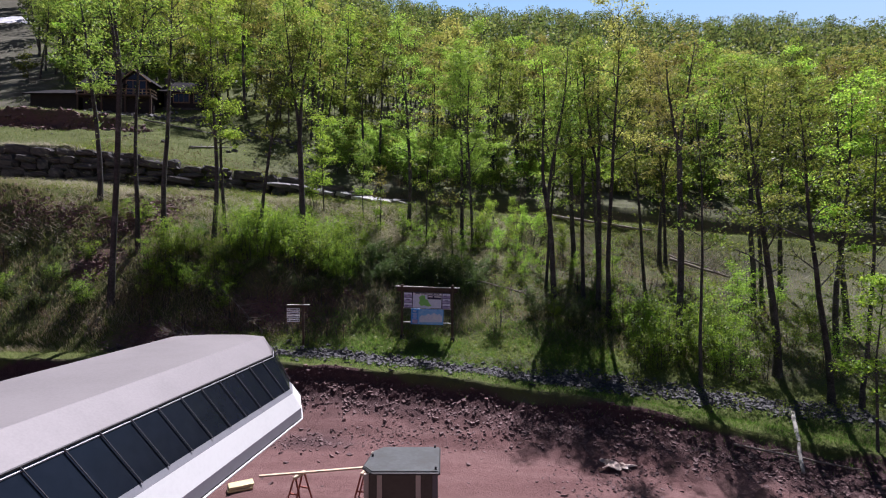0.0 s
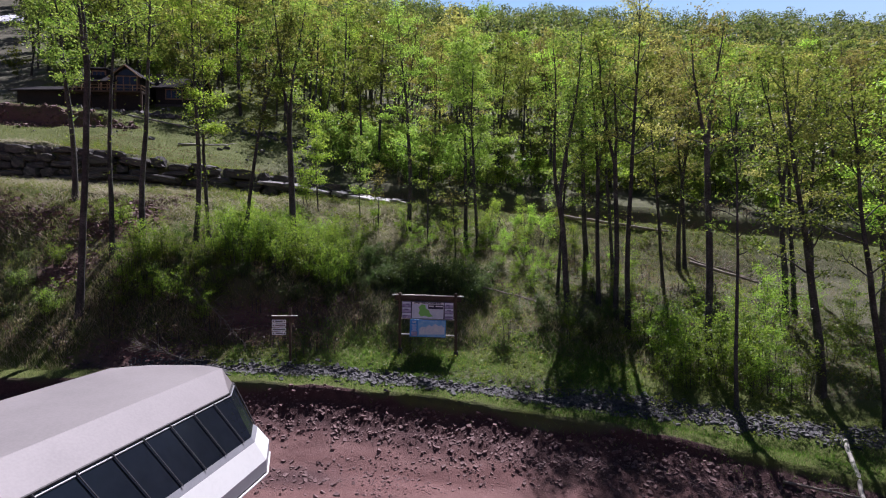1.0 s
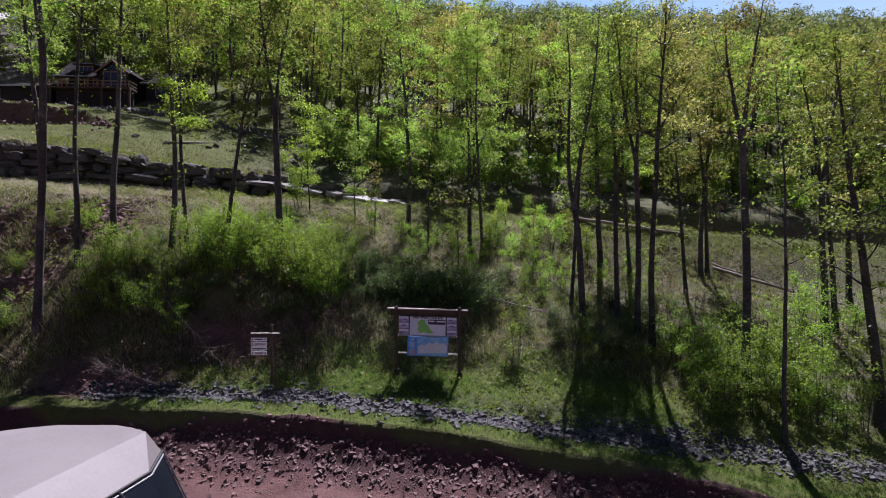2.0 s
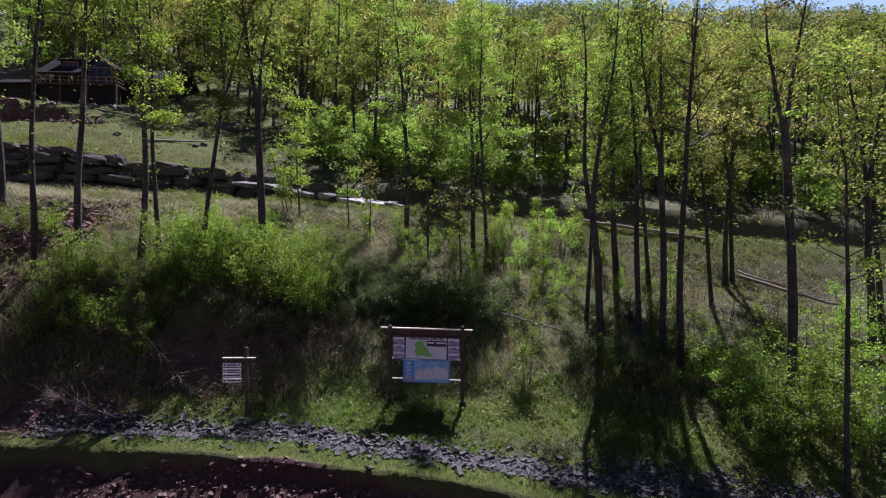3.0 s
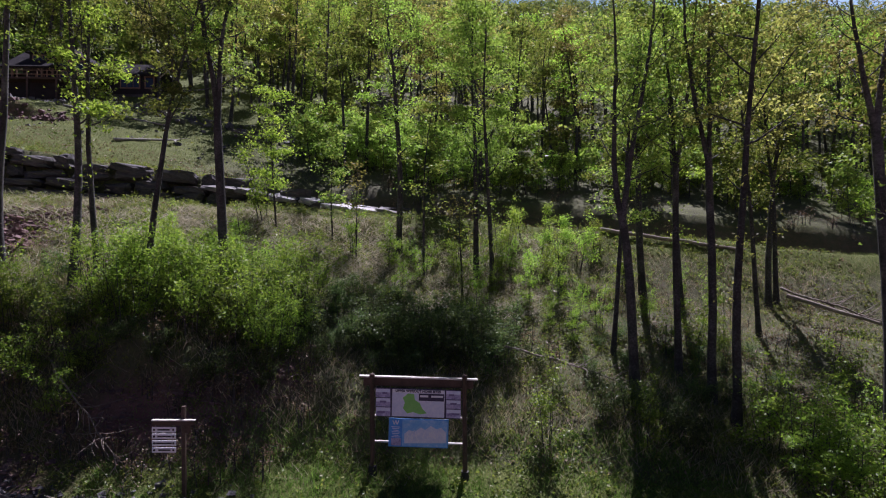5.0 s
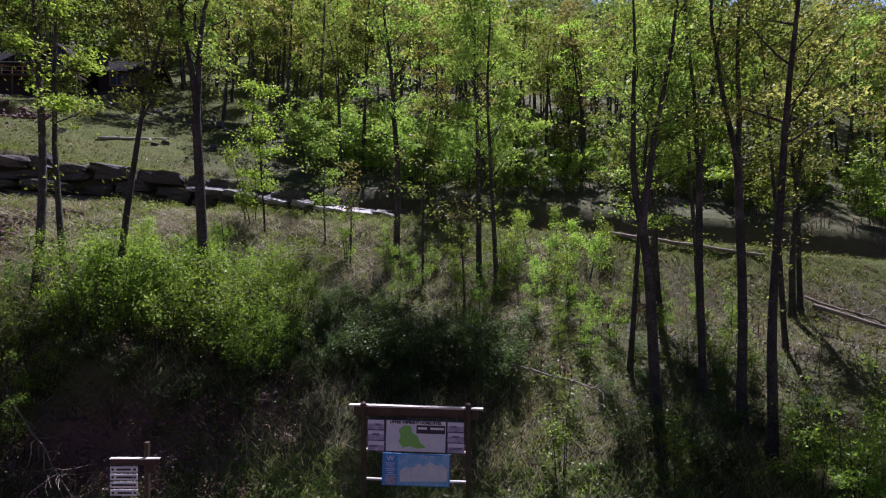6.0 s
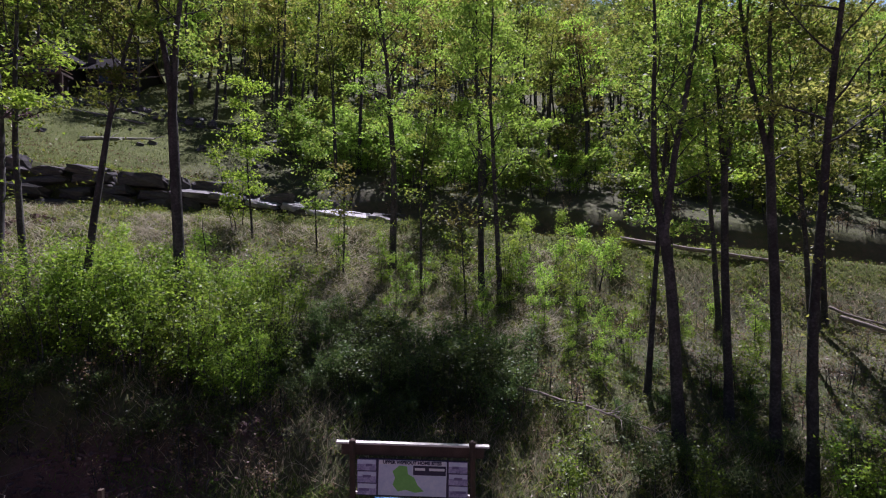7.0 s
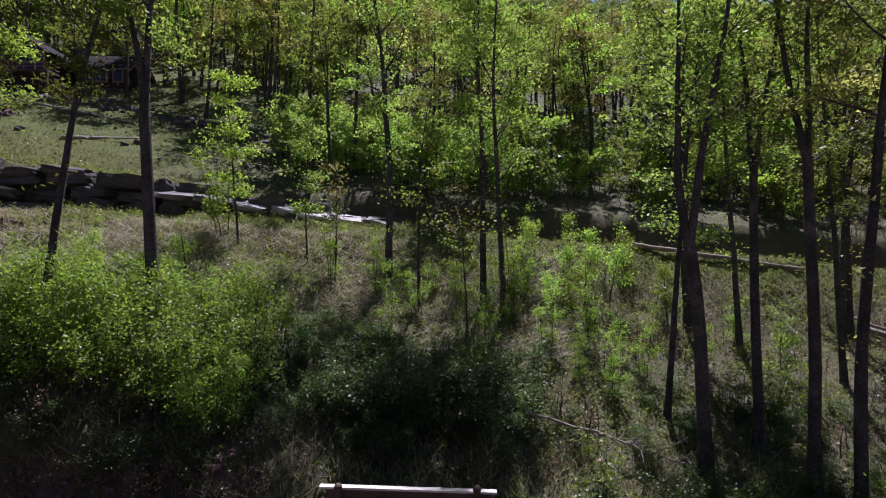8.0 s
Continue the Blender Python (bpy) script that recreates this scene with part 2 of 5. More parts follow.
def leaf_quads(centres, size, rng, level=0.75, tri=False):
    """Rhombic leaves round the given centres."""
    n = len(centres)
    up = rng.normal(size=(n, 3)) * level + np.array([0, 0, 1.0])
    d = np.cross(up, rng.normal(size=(n, 3)))
    d /= np.linalg.norm(d, axis=1, keepdims=True) + 1e-9
    s = np.cross(d, up)
    s /= np.linalg.norm(s, axis=1, keepdims=True) + 1e-9
    ln = (size * rng.uniform(0.6, 1.3, n))[:, None]
    if tri:
        v = np.stack([centres - d * ln * 0.5 - s * ln * 0.36, centres - d * ln * 0.5 + s * ln * 0.36, centres + d * ln * 0.5], 1)
        return v.reshape(-1, 3), np.arange(3 * n).reshape(n, 3)
    v = np.stack([centres - d * ln * 0.5, centres + s * ln * 0.36 - d * ln * 0.05, centres + d * ln * 0.5, centres - s * ln * 0.36 - d * ln * 0.05], 1)
    return v.reshape(-1, 3), np.arange(4 * n).reshape(n, 4)


# ---- the lie of the land ----
XS = [-60, -30, -14, -5, 1, 8, 15, 24, 60]
TOE_Y = [24.3, 24.3, 24.0, 23.6, 22.4, 20.4, 17.6, 14.5, 2]
TOE_Z = [2.0, 1.9, 1.8, 1.8, 1.5, 1.2, 0.7, 0.3, 0]
LIP_Y = [25, 25, 24.6, 24.3, 23.1, 21.5, 19.4, 16.4, 4]
LIP_Z = [4.0, 3.7, 3.6, 3.4, 3.0, 2.3, 1.3, 0.6, 0.2]
SHELF_Y = [26.5, 26.2, 27.1, 28.0, 28.5, 27.2, 25.2, 23, 14]
SHELF_Z = [4.6, 4.3, 4.35, 4.2, 4.02, 3.7, 2.4, 1.7, 1]
STEP_Z = [9.0, 8.8, 8.5, 6.2, 5.3, 5.0, 4.3, 3.6, 3]
BANK_Z = [12.4, 12.2, 10.4, 8.4, 7.2, 6.7, 6.0, 5.3, 4]
BROW_Z = [13.6, 13.4, 12.2, 10.6, 9.4, 8.7, 7.6, 6.8, 6]
CREST_Y = [36, 38, 43, 44.8, 44.8, 44.6, 44.4, 44.2, 44]
CREST_Z = [14.0, 14.0, 13.6, 13.2, 12.6, 11.9, 11.3, 10.4, 7.5]
STEP_Y = [31.4, 31.4, 30.3, 30.2, 30.6, 30.2, 30.0, 29.5, 26]
WALL_H = [3.6, 3.3, 1.7, 0.6, 0.0, 0.0, 0.0, 0.0, 0.0]


def lerp(x, table):
    return np.interp(x, XS, table)


def bumps(x, y, size, seed):
    """Smooth pseudo-random relief."""
    r = np.random.RandomState(seed)
    out = 0
    for k in range(6):
        a, b, p, q = r.uniform(0, 6.28, 4)
        f = size * (1 + 0.55 * k)
        out = out + np.sin(x * f * math.cos(a) + y * f * math.sin(a) + p + 1.3 * np.sin(0.6 * f * (x * math.cos(b) + y * math.sin(b)) + q)) / (1 + 0.55 * k)
    return out / 2.6


def ground_z(x, y):
    """Height of the bare ground: yard, cut bank, shelf, bank, terrace, road, hillside."""
    x, y = np.asarray(x, float), np.asarray(y, float)
    wob = 0.35 * bumps(x, 4.4 + 0 * y, 0.55, 3)
    ty, ly, sy, ey = lerp(x, TOE_Y) + wob, lerp(x, LIP_Y) + wob, lerp(x, SHELF_Y), lerp(x, STEP_Y)
    cy, cz, wh = lerp(x, CREST_Y), lerp(x, CREST_Z), lerp(x, WALL_H)
    lip = lerp(x, LIP_Z)
    right = np.clip((x + 14) / 8, 0, 1)
    knots = [(np.full_like(x, -40.0), lerp(x, TOE_Z) - 1.2), (ty - 8, lerp(x, TOE_Z) - 0.75), (ty - 2.3, lerp(x, TOE_Z) - 0.55), (ly - 0.85, lip - 0.62 * (lip - lerp(x, TOE_Z)) - 0.22), (ly - 0.2, lip - 0.25 * (lip - lerp(x, TOE_Z)) - 0.16), (ly, lip), (ly + 0.8, lip + 0.12), (ly + 1.5, lip + 0.02),
             (sy, lerp(x, SHELF_Z)), (ey, lerp(x, STEP_Z)), (ey + 0.46 * (cy - ey - 4), lerp(x, BANK_Z)), (cy - 4.6, lerp(x, BROW_Z)), (cy, cz),
             (cy + 1.4, cz - 0.4 * right), (cy + 2.4, cz + wh - 0.7 * right), (cy + 5.0, cz + wh * (1 - right) + 0.2 * (1 - right) - 0.7 * right), (cy + 6.4, cz + wh * (1 - right) + 0.6 + 1.5 * right),
             (cy + 27, cz + wh + 8.6 + 1.0 * right), (np.full_like(x, 265.0), 123 + np.where(x < 0, -0.20, -0.045) * x + 3 * bumps(x, 0 * x, 0.02, 8)), (np.full_like(x, 330.0), 127 + np.where(x < 0, -0.20, -0.045) * x), (np.full_like(x, 2500.0), 100 + 0 * x)]
    z = knots[0][1] + 0 * y
    for (y0, z0), (y1, z1) in zip(knots, knots[1:]):
        t = np.clip((y - y0) / np.maximum(y1 - y0, 0.01), 0, 1)
        if y1 is ey:
            t = t ** (1 + 0.8 * np.exp(-((x + 10.3) / 3.4) ** 2))
        z = np.where(y >= y0, z0 + (z1 - z0) * t, z)
    rough = np.clip((y - ly - 2.0) / 4, 0, 1)
    z = z + rough * (0.16 * bumps(x, y, 0.9, 1) + 0.06 * bumps(x, y, 3.1, 2)) + (0.05 + 0.06 * np.exp(-((y - 0.5 * (ty + ly)) / 1.2) ** 2)) * bumps(x, y, 1.7, 4)
    face = np.clip((y - ty + 2.2) / 1.2, 0, 1) * np.clip((ly + 0.1 - y) / 0.5, 0, 1)
    z = z + face * (0.10 * bumps(x, y, 2.6, 6) + 0.07 * bumps(x, y, 6.0, 7))
    cut = np.clip((-32 - x) / 5, 0, 1) * (0.85 + 0.3 * bumps(x, 0 * y, 0.45, 9))
    rim = y + 0.7 * bumps(x, 0 * y, 0.5, 10)
    z = z + cut * 1.9 * (np.clip((rim - 54.0) / 0.6, 0, 1) - np.clip((rim - 55.0) / 10, 0, 1)) + 0.12 * cut * np.exp(-((y - 54.6) / 1.6) ** 2) * bumps(x, y, 1.9, 12)
    return z + np.clip((y - 60) / 60, 0, 1) * 1.2 * bumps(x, y, 0.09, 5)


def gz(x, y):
    return float(ground_z(np.array([x]), np.array([y]))[0])


def masks(x, y):
    ly, ty, sy, cy = lerp(x, LIP_Y), lerp(x, TOE_Y), lerp(x, SHELF_Y), lerp(x, CREST_Y)
    red = np.clip((ly + 0.02 - y) / 0.25, 0, 1)
    scar = np.exp(-((x + 14.6) / 3.6) ** 2 - ((y - 26.5) / 1.3) ** 2) * 0.9 + np.exp(-((x + 9.6) / 3.2) ** 2 - ((y - 28.9) / 1.0) ** 2) * 0.85 + np.exp(-((x + 6) / 1.8) ** 2 - ((y - 30.6) / 1.1) ** 2) * 0.6
    pile = np.exp(-((x + 20) / 2.6) ** 2 - ((y - 34) / 2.0) ** 2) * 0.9 + 0.8 * np.exp(-((x + 21) / 2.0) ** 2 - ((y - 30.2) / 1.2) ** 2)
    cut = np.exp(-((x + 44) / 12) ** 2 - ((y - 54.0) / 1.3) ** 2) * 0.75 + 0.42 * np.exp(-((y - cy - 5.6) / 0.9) ** 2) * (x > -11)
    red = np.clip(np.maximum.reduce([red, scar, pile, cut]), 0, 1)
    strip = np.exp(-((y - ly - 0.55) / 0.45) ** 2) * 0.9 + np.exp(-((y - sy + 0.9) / 1.0) ** 2) * 0.75
    lawn = np.exp(-((y - cy + 0.6) / 1.0) ** 2) * 0.85 + np.exp(-((x - 14) / 6) ** 2 - ((y - ly - 1.6) / 1.3) ** 2) * 1.0
    lawn = lawn + np.exp(-((x + 27) / 5) ** 2 - ((y - 34.2) / 0.7) ** 2) * 0.9
    meadow = 0.45 * np.clip((y - cy - 3) / 2, 0, 1) * np.clip((-14 - x) / 8, 0, 1)
    slope = (x < -0.80 * y + 3) & (y > 66)
    green = np.where(slope, 0.15, 1.0) * np.clip(0.42 + 0.08 * (y > cy + 6) + 0.2 * bumps(x, y, 0.35, 11) + strip + lawn + meadow, 0, 1)
    foot = np.clip((y - ty + 1.9) / 1.6, 0, 1) * np.clip((ly + 0.6 - y) / 0.4, 0, 1)
    heap = np.exp(-((x + 5.2) / 2.2) ** 2 - ((y - 20.3) / 0.9) ** 2)
    shale = np.clip(foot * 0.85 + 0.8 * heap + 0.25 * bumps(x, y, 0.8, 15) * (y < ly), 0, 1)
    return red, green, shale


def spread(a, b, step, grow, far):
    """Even steps between a and b, growing outwards to far on both sides."""
    mid = list(np.arange(a, b + 1e-6, step))
    for sign, edge in ((1, b), (-1, a)):
        s, p = step, edge
        while abs(p) < far and len(mid) < 1200:
            s *= grow
            p += sign * s
            mid.append(p)
    return np.array(sorted(mid))


gx = spread(-46, 24, 0.25, 1.1, 2600)
gy = [v for v in spread(14, 48, 0.33, 1.1, 70) if -60 < v < 75 and not 47.9 < v < 57.8 and not 18.9 < v < 25.1]
gy += list(np.arange(19.0, 20.9, 0.16)) + list(np.arange(21.0, 22.45, 0.1)) + list(np.arange(22.5, 25.05, 0.2))
gy += list(np.arange(48, 52, 0.35)) + list(np.arange(52.2, 56.4, 0.22)) + [56.8, 57.3] + list(np.arange(78, 330, 5.0)) + [-2600, -900, -300, -130, 360, 420, 560, 800, 1300, 2600]
gy = np.array(sorted(gy))
GX, GV = np.meshgrid(gx, gy)
# rows of points follow the lip of the cut bank, which lies on row 22
LIP_RUN = np.clip(lerp(GX, LIP_Y) + 0.35 * bumps(GX, 22.0 * 0.2 + 0 * GX, 0.55, 3), 15, 26) - 22
GY = GV + LIP_RUN * np.clip((GV - 3) / 14, 0, 1) * np.clip((44 - GV) / 18, 0, 1)
GZ = ground_z(GX, GY)
nx, ny = len(gx), len(gy)
ii, jj = np.meshgrid(np.arange(ny - 1), np.arange(nx - 1), indexing="ij")
quad = (ii * nx + jj).ravel()
ground_me = mesh_np("ground", np.stack([GX, GY, GZ], -1).reshape(-1, 3), np.stack([quad, quad + 1, quad + nx + 1, quad + nx], -1), True)
for key, val in zip(("red", "green", "shale"), masks(GX.ravel(), GY.ravel())):
    ground_me.attributes.new(key, "FLOAT", "POINT").data.foreach_set("value", val.astype(np.float32))
ground = part("ground", ground_me, SOIL)
tagged(ground, "red shale yard, grassy cut bank and leaf-littered wooded hillside", "ground", kind="structure")


# ---- trees ----
def bent(p, way, length, k, rng, wander=0.12, rise=0.0):
    """A wandering line of k+1 points."""
    pts, w = [np.array(p, float)], np.array(way, float)
    for _ in range(k):
        w = w + rng.normal(size=3) * wander + np.array([0, 0, rise])
        w /= np.linalg.norm(w)
        pts.append(pts[-1] + w * length / k)
    return np.array(pts)


def grow(seed, height, girth, base=0.4, limbs=14, reach=2.6, leaves=1800, leaf=0.2, fork=0.0, twigs=4, sides=7, cluster=0.42, lean=0.0, tri=False, splay=0.105):
    """One tree: wood mesh and leaf mesh, standing at the origin."""
    rng = np.random.RandomState(seed)
    wood, tips = Soup(), []
    heads = []
    lean_way = np.array([math.cos(seed), math.sin(seed), 0]) * lean
    if fork:
        trunk = bent((0, 0, -0.3), lean_way + np.array([0, 0, 1.0]), height * fork + 0.3, 5, rng, 0.03)
        rad = np.linspace(girth, girth * 0.8, 6)
        rad[0] *= 1.35
        wood.tube(trunk, rad, sides + 2)
        a = rng.uniform(-0.5, 0.5)
        for s in (0, 1):
            w = np.array([math.cos(a + 3.14 * s), math.sin(a + 3.14 * s), 0]) * splay * rng.uniform(0.6, 1.4) + np.array([0, 0, 1.0])
            head = bent(trunk[-1] - np.array([0, 0, 0.25]), w, height * (1 - fork) * rng.uniform(0.85, 1.0), 8, rng, 0.05, 0.02)
            wood.tube(head, np.linspace(girth * 0.62, 0.02, 9), sides)
            heads.append((head, girth * 0.6))
    else:
        trunk = bent((0, 0, -0.3), lean_way + np.array([0, 0, 1.0]), height + 0.3, 11, rng, 0.032, 0.014)
        rad = girth * (1 - np.linspace(0, 1, 12) ** 1.3 * 0.95)
        rad[0] *= 1.4
        wood.tube(trunk, rad, sides + 1)
        heads.append((trunk, girth))
    for i in range(limbs):
        head, g = heads[i % len(heads)]
        z0 = max(head[0][2], height * base)
        t = (i + rng.uniform(0, 1)) / limbs
        zz = z0 + (head[-1][2] - z0) * t * 0.97
        at = np.array([np.interp(zz, head[:, 2], head[:, c]) for c in range(3)])
        a = i * 2.4 + rng.uniform(-0.6, 0.6)
        ln = reach * (1.0 - 0.62 * t) * rng.uniform(0.6, 1.2) * (0.65 + 0.7 * min(1, t * 3))
        lift = rng.uniform(0.25, 0.95) + 0.5 * t
        limb = bent(at, (math.cos(a), math.sin(a), lift), ln, 5, rng, 0.16, 0.05)
        r0 = max(0.015, g * 0.3 * (1 - 0.6 * t))
        wood.tube(limb, np.linspace(r0, 0.008, 6), 3 if tri and leaf > 0.15 else 4)
        for j in range(twigs):
            s = rng.uniform(0.3, 1.0)
            p = np.array([np.interp(s * 5, range(6), limb[:, c]) for c in range(3)])
            w = rng.normal(size=3) * 0.8 + (limb[-1] - limb[0]) / ln
            tw = bent(p, w / np.linalg.norm(w), ln * rng.uniform(0.25, 0.5), 3, rng, 0.2, 0.04)
            wood.tube(tw, np.linspace(r0 * 0.35, 0.005, 4), 3)
            tips += [tw[1], tw[2], tw[3], tw[3]]
        tips += [limb[3], limb[4], limb[5]]
    tips = np.array(tips)
    weight = rng.gamma(0.45, size=len(tips))
    pick = tips[rng.choice(len(tips), leaves, p=weight / weight.sum())]
    c = pick + rng.normal(size=(leaves, 3)) * cluster * np.array([1, 1, 0.3])
    low = rng.uniform(size=leaves) < 0.05
    stem = heads[0][0]
    k = int(low.sum())
    c[low] = stem[rng.randint(3, len(stem), k)] + rng.normal(size=(k, 3)) * 0.35
    v, f = leaf_quads(c, leaf, rng, 0.75, tri)
    return wood.mesh("wood"), mesh_np("leaves", v, f)


def tree_thing(name, meshes, leafmat, at, turn, scale, label, category="tree", group="", wood_name="trunk", leaf_name="crown"):
    ob = thing(name, label, category, at, group)
    ob.rotation_euler = (0, 0, turn)
    ob.scale = (scale, scale, scale)
    part(wood_name, meshes[0], BARK, ob)
    crown = part(leaf_name, meshes[1], None, ob)
    crown.data = meshes[1]
    if not meshes[1].materials:
        meshes[1].materials.append(leafmat)
    return ob


# trees that stand on the bank, each grown singly: x, y, height, girth, base of crown, fork, leaves, tint
BANK_TREES = [
    (-9.2, 33.4, 17.5, 0.21, 0.50, 0.42, 3200, 0), (-11.9, 32.2, 14.5, 0.13, 0.45, 0, 2200, 0), (-14.6, 32.0, 16.5, 0.16, 0.38, 0, 3600, 1), (-14.2, 32.9, 15.0, 0.12, 0.4, 0, 2000, 0),
    (-18.2, 32.9, 17.5, 0.17, 0.62, 0, 1800, 0), (-18.7, 30.9, 18.0, 0.14, 0.66, 0, 1300, 1), (-18.7, 28.3, 18.5, 0.17, 0.62, 0.66, 1800, 0),
    (-2.75, 40.4, 16.0, 0.18, 0.34, 0, 2600, 3), (-1.25, 38.8, 9.5, 0.07, 0.3, 0, 900, 0), (1.5, 39.5, 16.5, 0.16, 0.34, 0, 4200, 3), (2.3, 39.2, 16.0, 0.13, 0.34, 0, 3800, 3),
    (7.0, 31.6, 17.0, 0.19, 0.45, 0.38, 1700, 0), (6.9, 33.9, 14.0, 0.11, 0.36, 0, 1700, 0), (9.1, 32.7, 16.5, 0.14, 0.46, 0.5, 2500, 0),
    (9.6, 31.1, 17.5, 0.155, 0.46, 0.52, 2500, 0), (9.85, 30.0, 18.5, 0.155, 0.5, 0, 2200, 2), (10.3, 39.5, 15.5, 0.20, 0.4, 0, 5000, 0), (11.9, 38.5, 15.0, 0.13, 0.4, 0, 4500, 1),
    (17.2, 40.0, 15.5, 0.17, 0.42, 0, 2600, 0), (17.8, 40.3, 14.5, 0.14, 0.42, 0, 2200, 2), (12.9, 27.4, 18.0, 0.18, 0.46, 0.6, 1500, 2), (12.4, 24.2, 14.0, 0.09, 0.45, 0, 800, 0),
    (17.0, 25.6, 15.5, 0.20, 0.3, 0, 1900, 0), (17.8, 23.0, 14.5, 0.15, 0.35, 0, 1300, 0), (18.8, 22.6, 13.5, 0.11, 0.3, 0, 1200, 1), (20.1, 32.6, 16.0, 0.17, 0.45, 0.5, 3000, 0),
    (20.9, 32.9, 15.5, 0.15, 0.45, 0, 2600, 2), (21.5, 27.5, 15.0, 0.16, 0.35, 0, 3000, 1), (24.5, 30.5, 15.0, 0.18, 0.35, 0, 2800, 0), (14.6, 36.5, 15.0, 0.12, 0.4, 0, 3600, 0),
    (-6.4, 40.5, 6.5, 0.05, 0.28, 0, 1100, 0), (-23.5, 34.5, 16.0, 0.17, 0.4, 0, 3000, 0), (24.5, 36.5, 15.5, 0.18, 0.4, 0, 2800, 0), (16.6, 19.2, 7.0, 0.06, 0.3, 0, 1300, 1),
    (-4.9, 39.4, 5.0, 0.05, 0.35, 0, 260, 2), (0.75, 37.6, 6.0, 0.045, 0.4, 0, 260, 2), (-9.6, 40.6, 7.5, 0.06, 0.25, 0, 1500, 1),
]
TINTS = (LEAF_GREEN, LEAF_LIME, LEAF_BRONZE, LEAF_BRIGHT)
TREE_WORDS = ("tall slender tree with sparse fresh green leaves on the bank", "tall thin tree with bright lime spring leaves on the bank", "tall tree with bronze-yellow budding leaves on the bank", "tall tree with dense bright yellow-green spring leaves")
for i, (x, y, h, g, b, fk, n, tint) in enumerate(BANK_TREES):
    w = grow(100 + i, h, g, b, 16 if h > 12 else 10, 0.16 * h, int(n * 1.9), 0.128, fk, 5, 6, 0.28, 0.012, True, 0.035 if i == 0 else 0.105)
    tree_thing("tree", w, TINTS[tint], (x, y, gz(x, y) - 0.05), 0, 1.0, TREE_WORDS[tint], group="trees on the bank")

# the wood on the hillside behind
rng = np.random.RandomState(7)
WOOD_KINDS = []
for i in range(10):
    tint = (0, 1, 0, 2, 1, 0, 2, 0, 1, 0)[i]
    WOOD_KINDS.append((grow(300 + i, 15.5 + 0.5 * (i % 4), 0.15 + 0.012 * (i % 5), 0.20 + 0.04 * (i % 4), 13, 2.8, 1900, 0.24, (0, 0, 0.5)[i % 3], 2, 4, 0.45, 0.02, True), tint))
WOOD_WORDS = ("slender hillside tree with fresh green spring leaves", "hillside tree with bright lime spring leaves", "hillside tree with bronze budding leaves")


def open_land(x, y):
    """Where no trees stand: lawn and house plot, ski slope."""
    glade = -15 < x < 5 and 56 < y < 72 and (x * 7.3 + y * 3.1) % 1.0 < 0.9
    plot = (x < -9 - 0.28 * (y - 46)) and y < 64 and x > -75
    house = abs(x + 47) < 15 and 60 < y < 79
    slope = x < -0.85 * y + 3 and y > 66
    edge = x > 3 and y < 59
    return plot or house or slope or glade or edge


placed, tries = [], 0
while len(placed) < 300 and tries < 60000:
    tries += 1
    y = 53 + 52 * rng.uniform() ** 1.1
    x = rng.uniform(-0.98, 0.98) * y
    if open_land(x, y) or any((x - a) ** 2 + (y - b) ** 2 < 6.0 for a, b in placed):
        continue
    placed.append((x, y))
for x, y in placed:
    meshes, tint = WOOD_KINDS[rng.randint(10)]
    tree_thing("tree", meshes, TINTS[tint], (x, y, gz(x, y) - 0.1), rng.uniform(0, 6.28), rng.uniform(0.8, 1.12), WOOD_WORDS[tint], group="trees of the hillside wood")


def far_wood():
    """The wooded hillside further up, joined: thin trunks and clumps of leaves."""
    rng = np.random.RandomState(21)
    wood, cs, sz = Soup(), [], []
    spots = 0
    while spots < 1550:
        y = 92 + 205 * rng.uniform() ** 0.9
        x = rng.uniform(-1.02, 1.02) * y
        if open_land(x, y):
            continue
        spots += 1
        z, h = gz(x, y), rng.uniform(12, 17)
        top = np.array([x + rng.normal() * 0.5, y, z + h])
        wood.tube([(x, y, z - 0.3), ((x + top[0]) / 2, y, z + h * 0.5), top], [0.2, 0.13, 0.02], 4)
        for _ in range(5):
            a, t = rng.uniform(0, 6.28), rng.uniform(0.35, 0.85)
            p = np.array([x, y, z + h * t])
            wood.tube([p, p + np.array([math.cos(a), math.sin(a), 1.2]) * h * 0.13], [0.06, 0.02], 3)
        n = 160
        t = rng.uniform(0.3, 1.02, n)
        r = h * 0.19 * np.sqrt(np.clip(1.15 - ((t - 0.6) / 0.45) ** 2, 0.05, 1)) * rng.uniform(0.2, 1, n) ** 0.6
        a = rng.uniform(0, 6.28, n)
        cs.append(np.stack([x + r * np.cos(a), y + r * np.sin(a), z + h * t], -1))
    c = np.concatenate(cs)
    v, f = leaf_quads(c, 0.78, rng, 0.8, True)
    return wood.mesh("wood"), mesh_np("leaves", v, f)


far = far_wood()
ob = thing("distant_woods", "wooded hillside of budding spring trees", "woods", kind="stuff")
part("trunks", far[0], BARK, ob)
part("foliage", far[1], LEAF_FAR, ob)


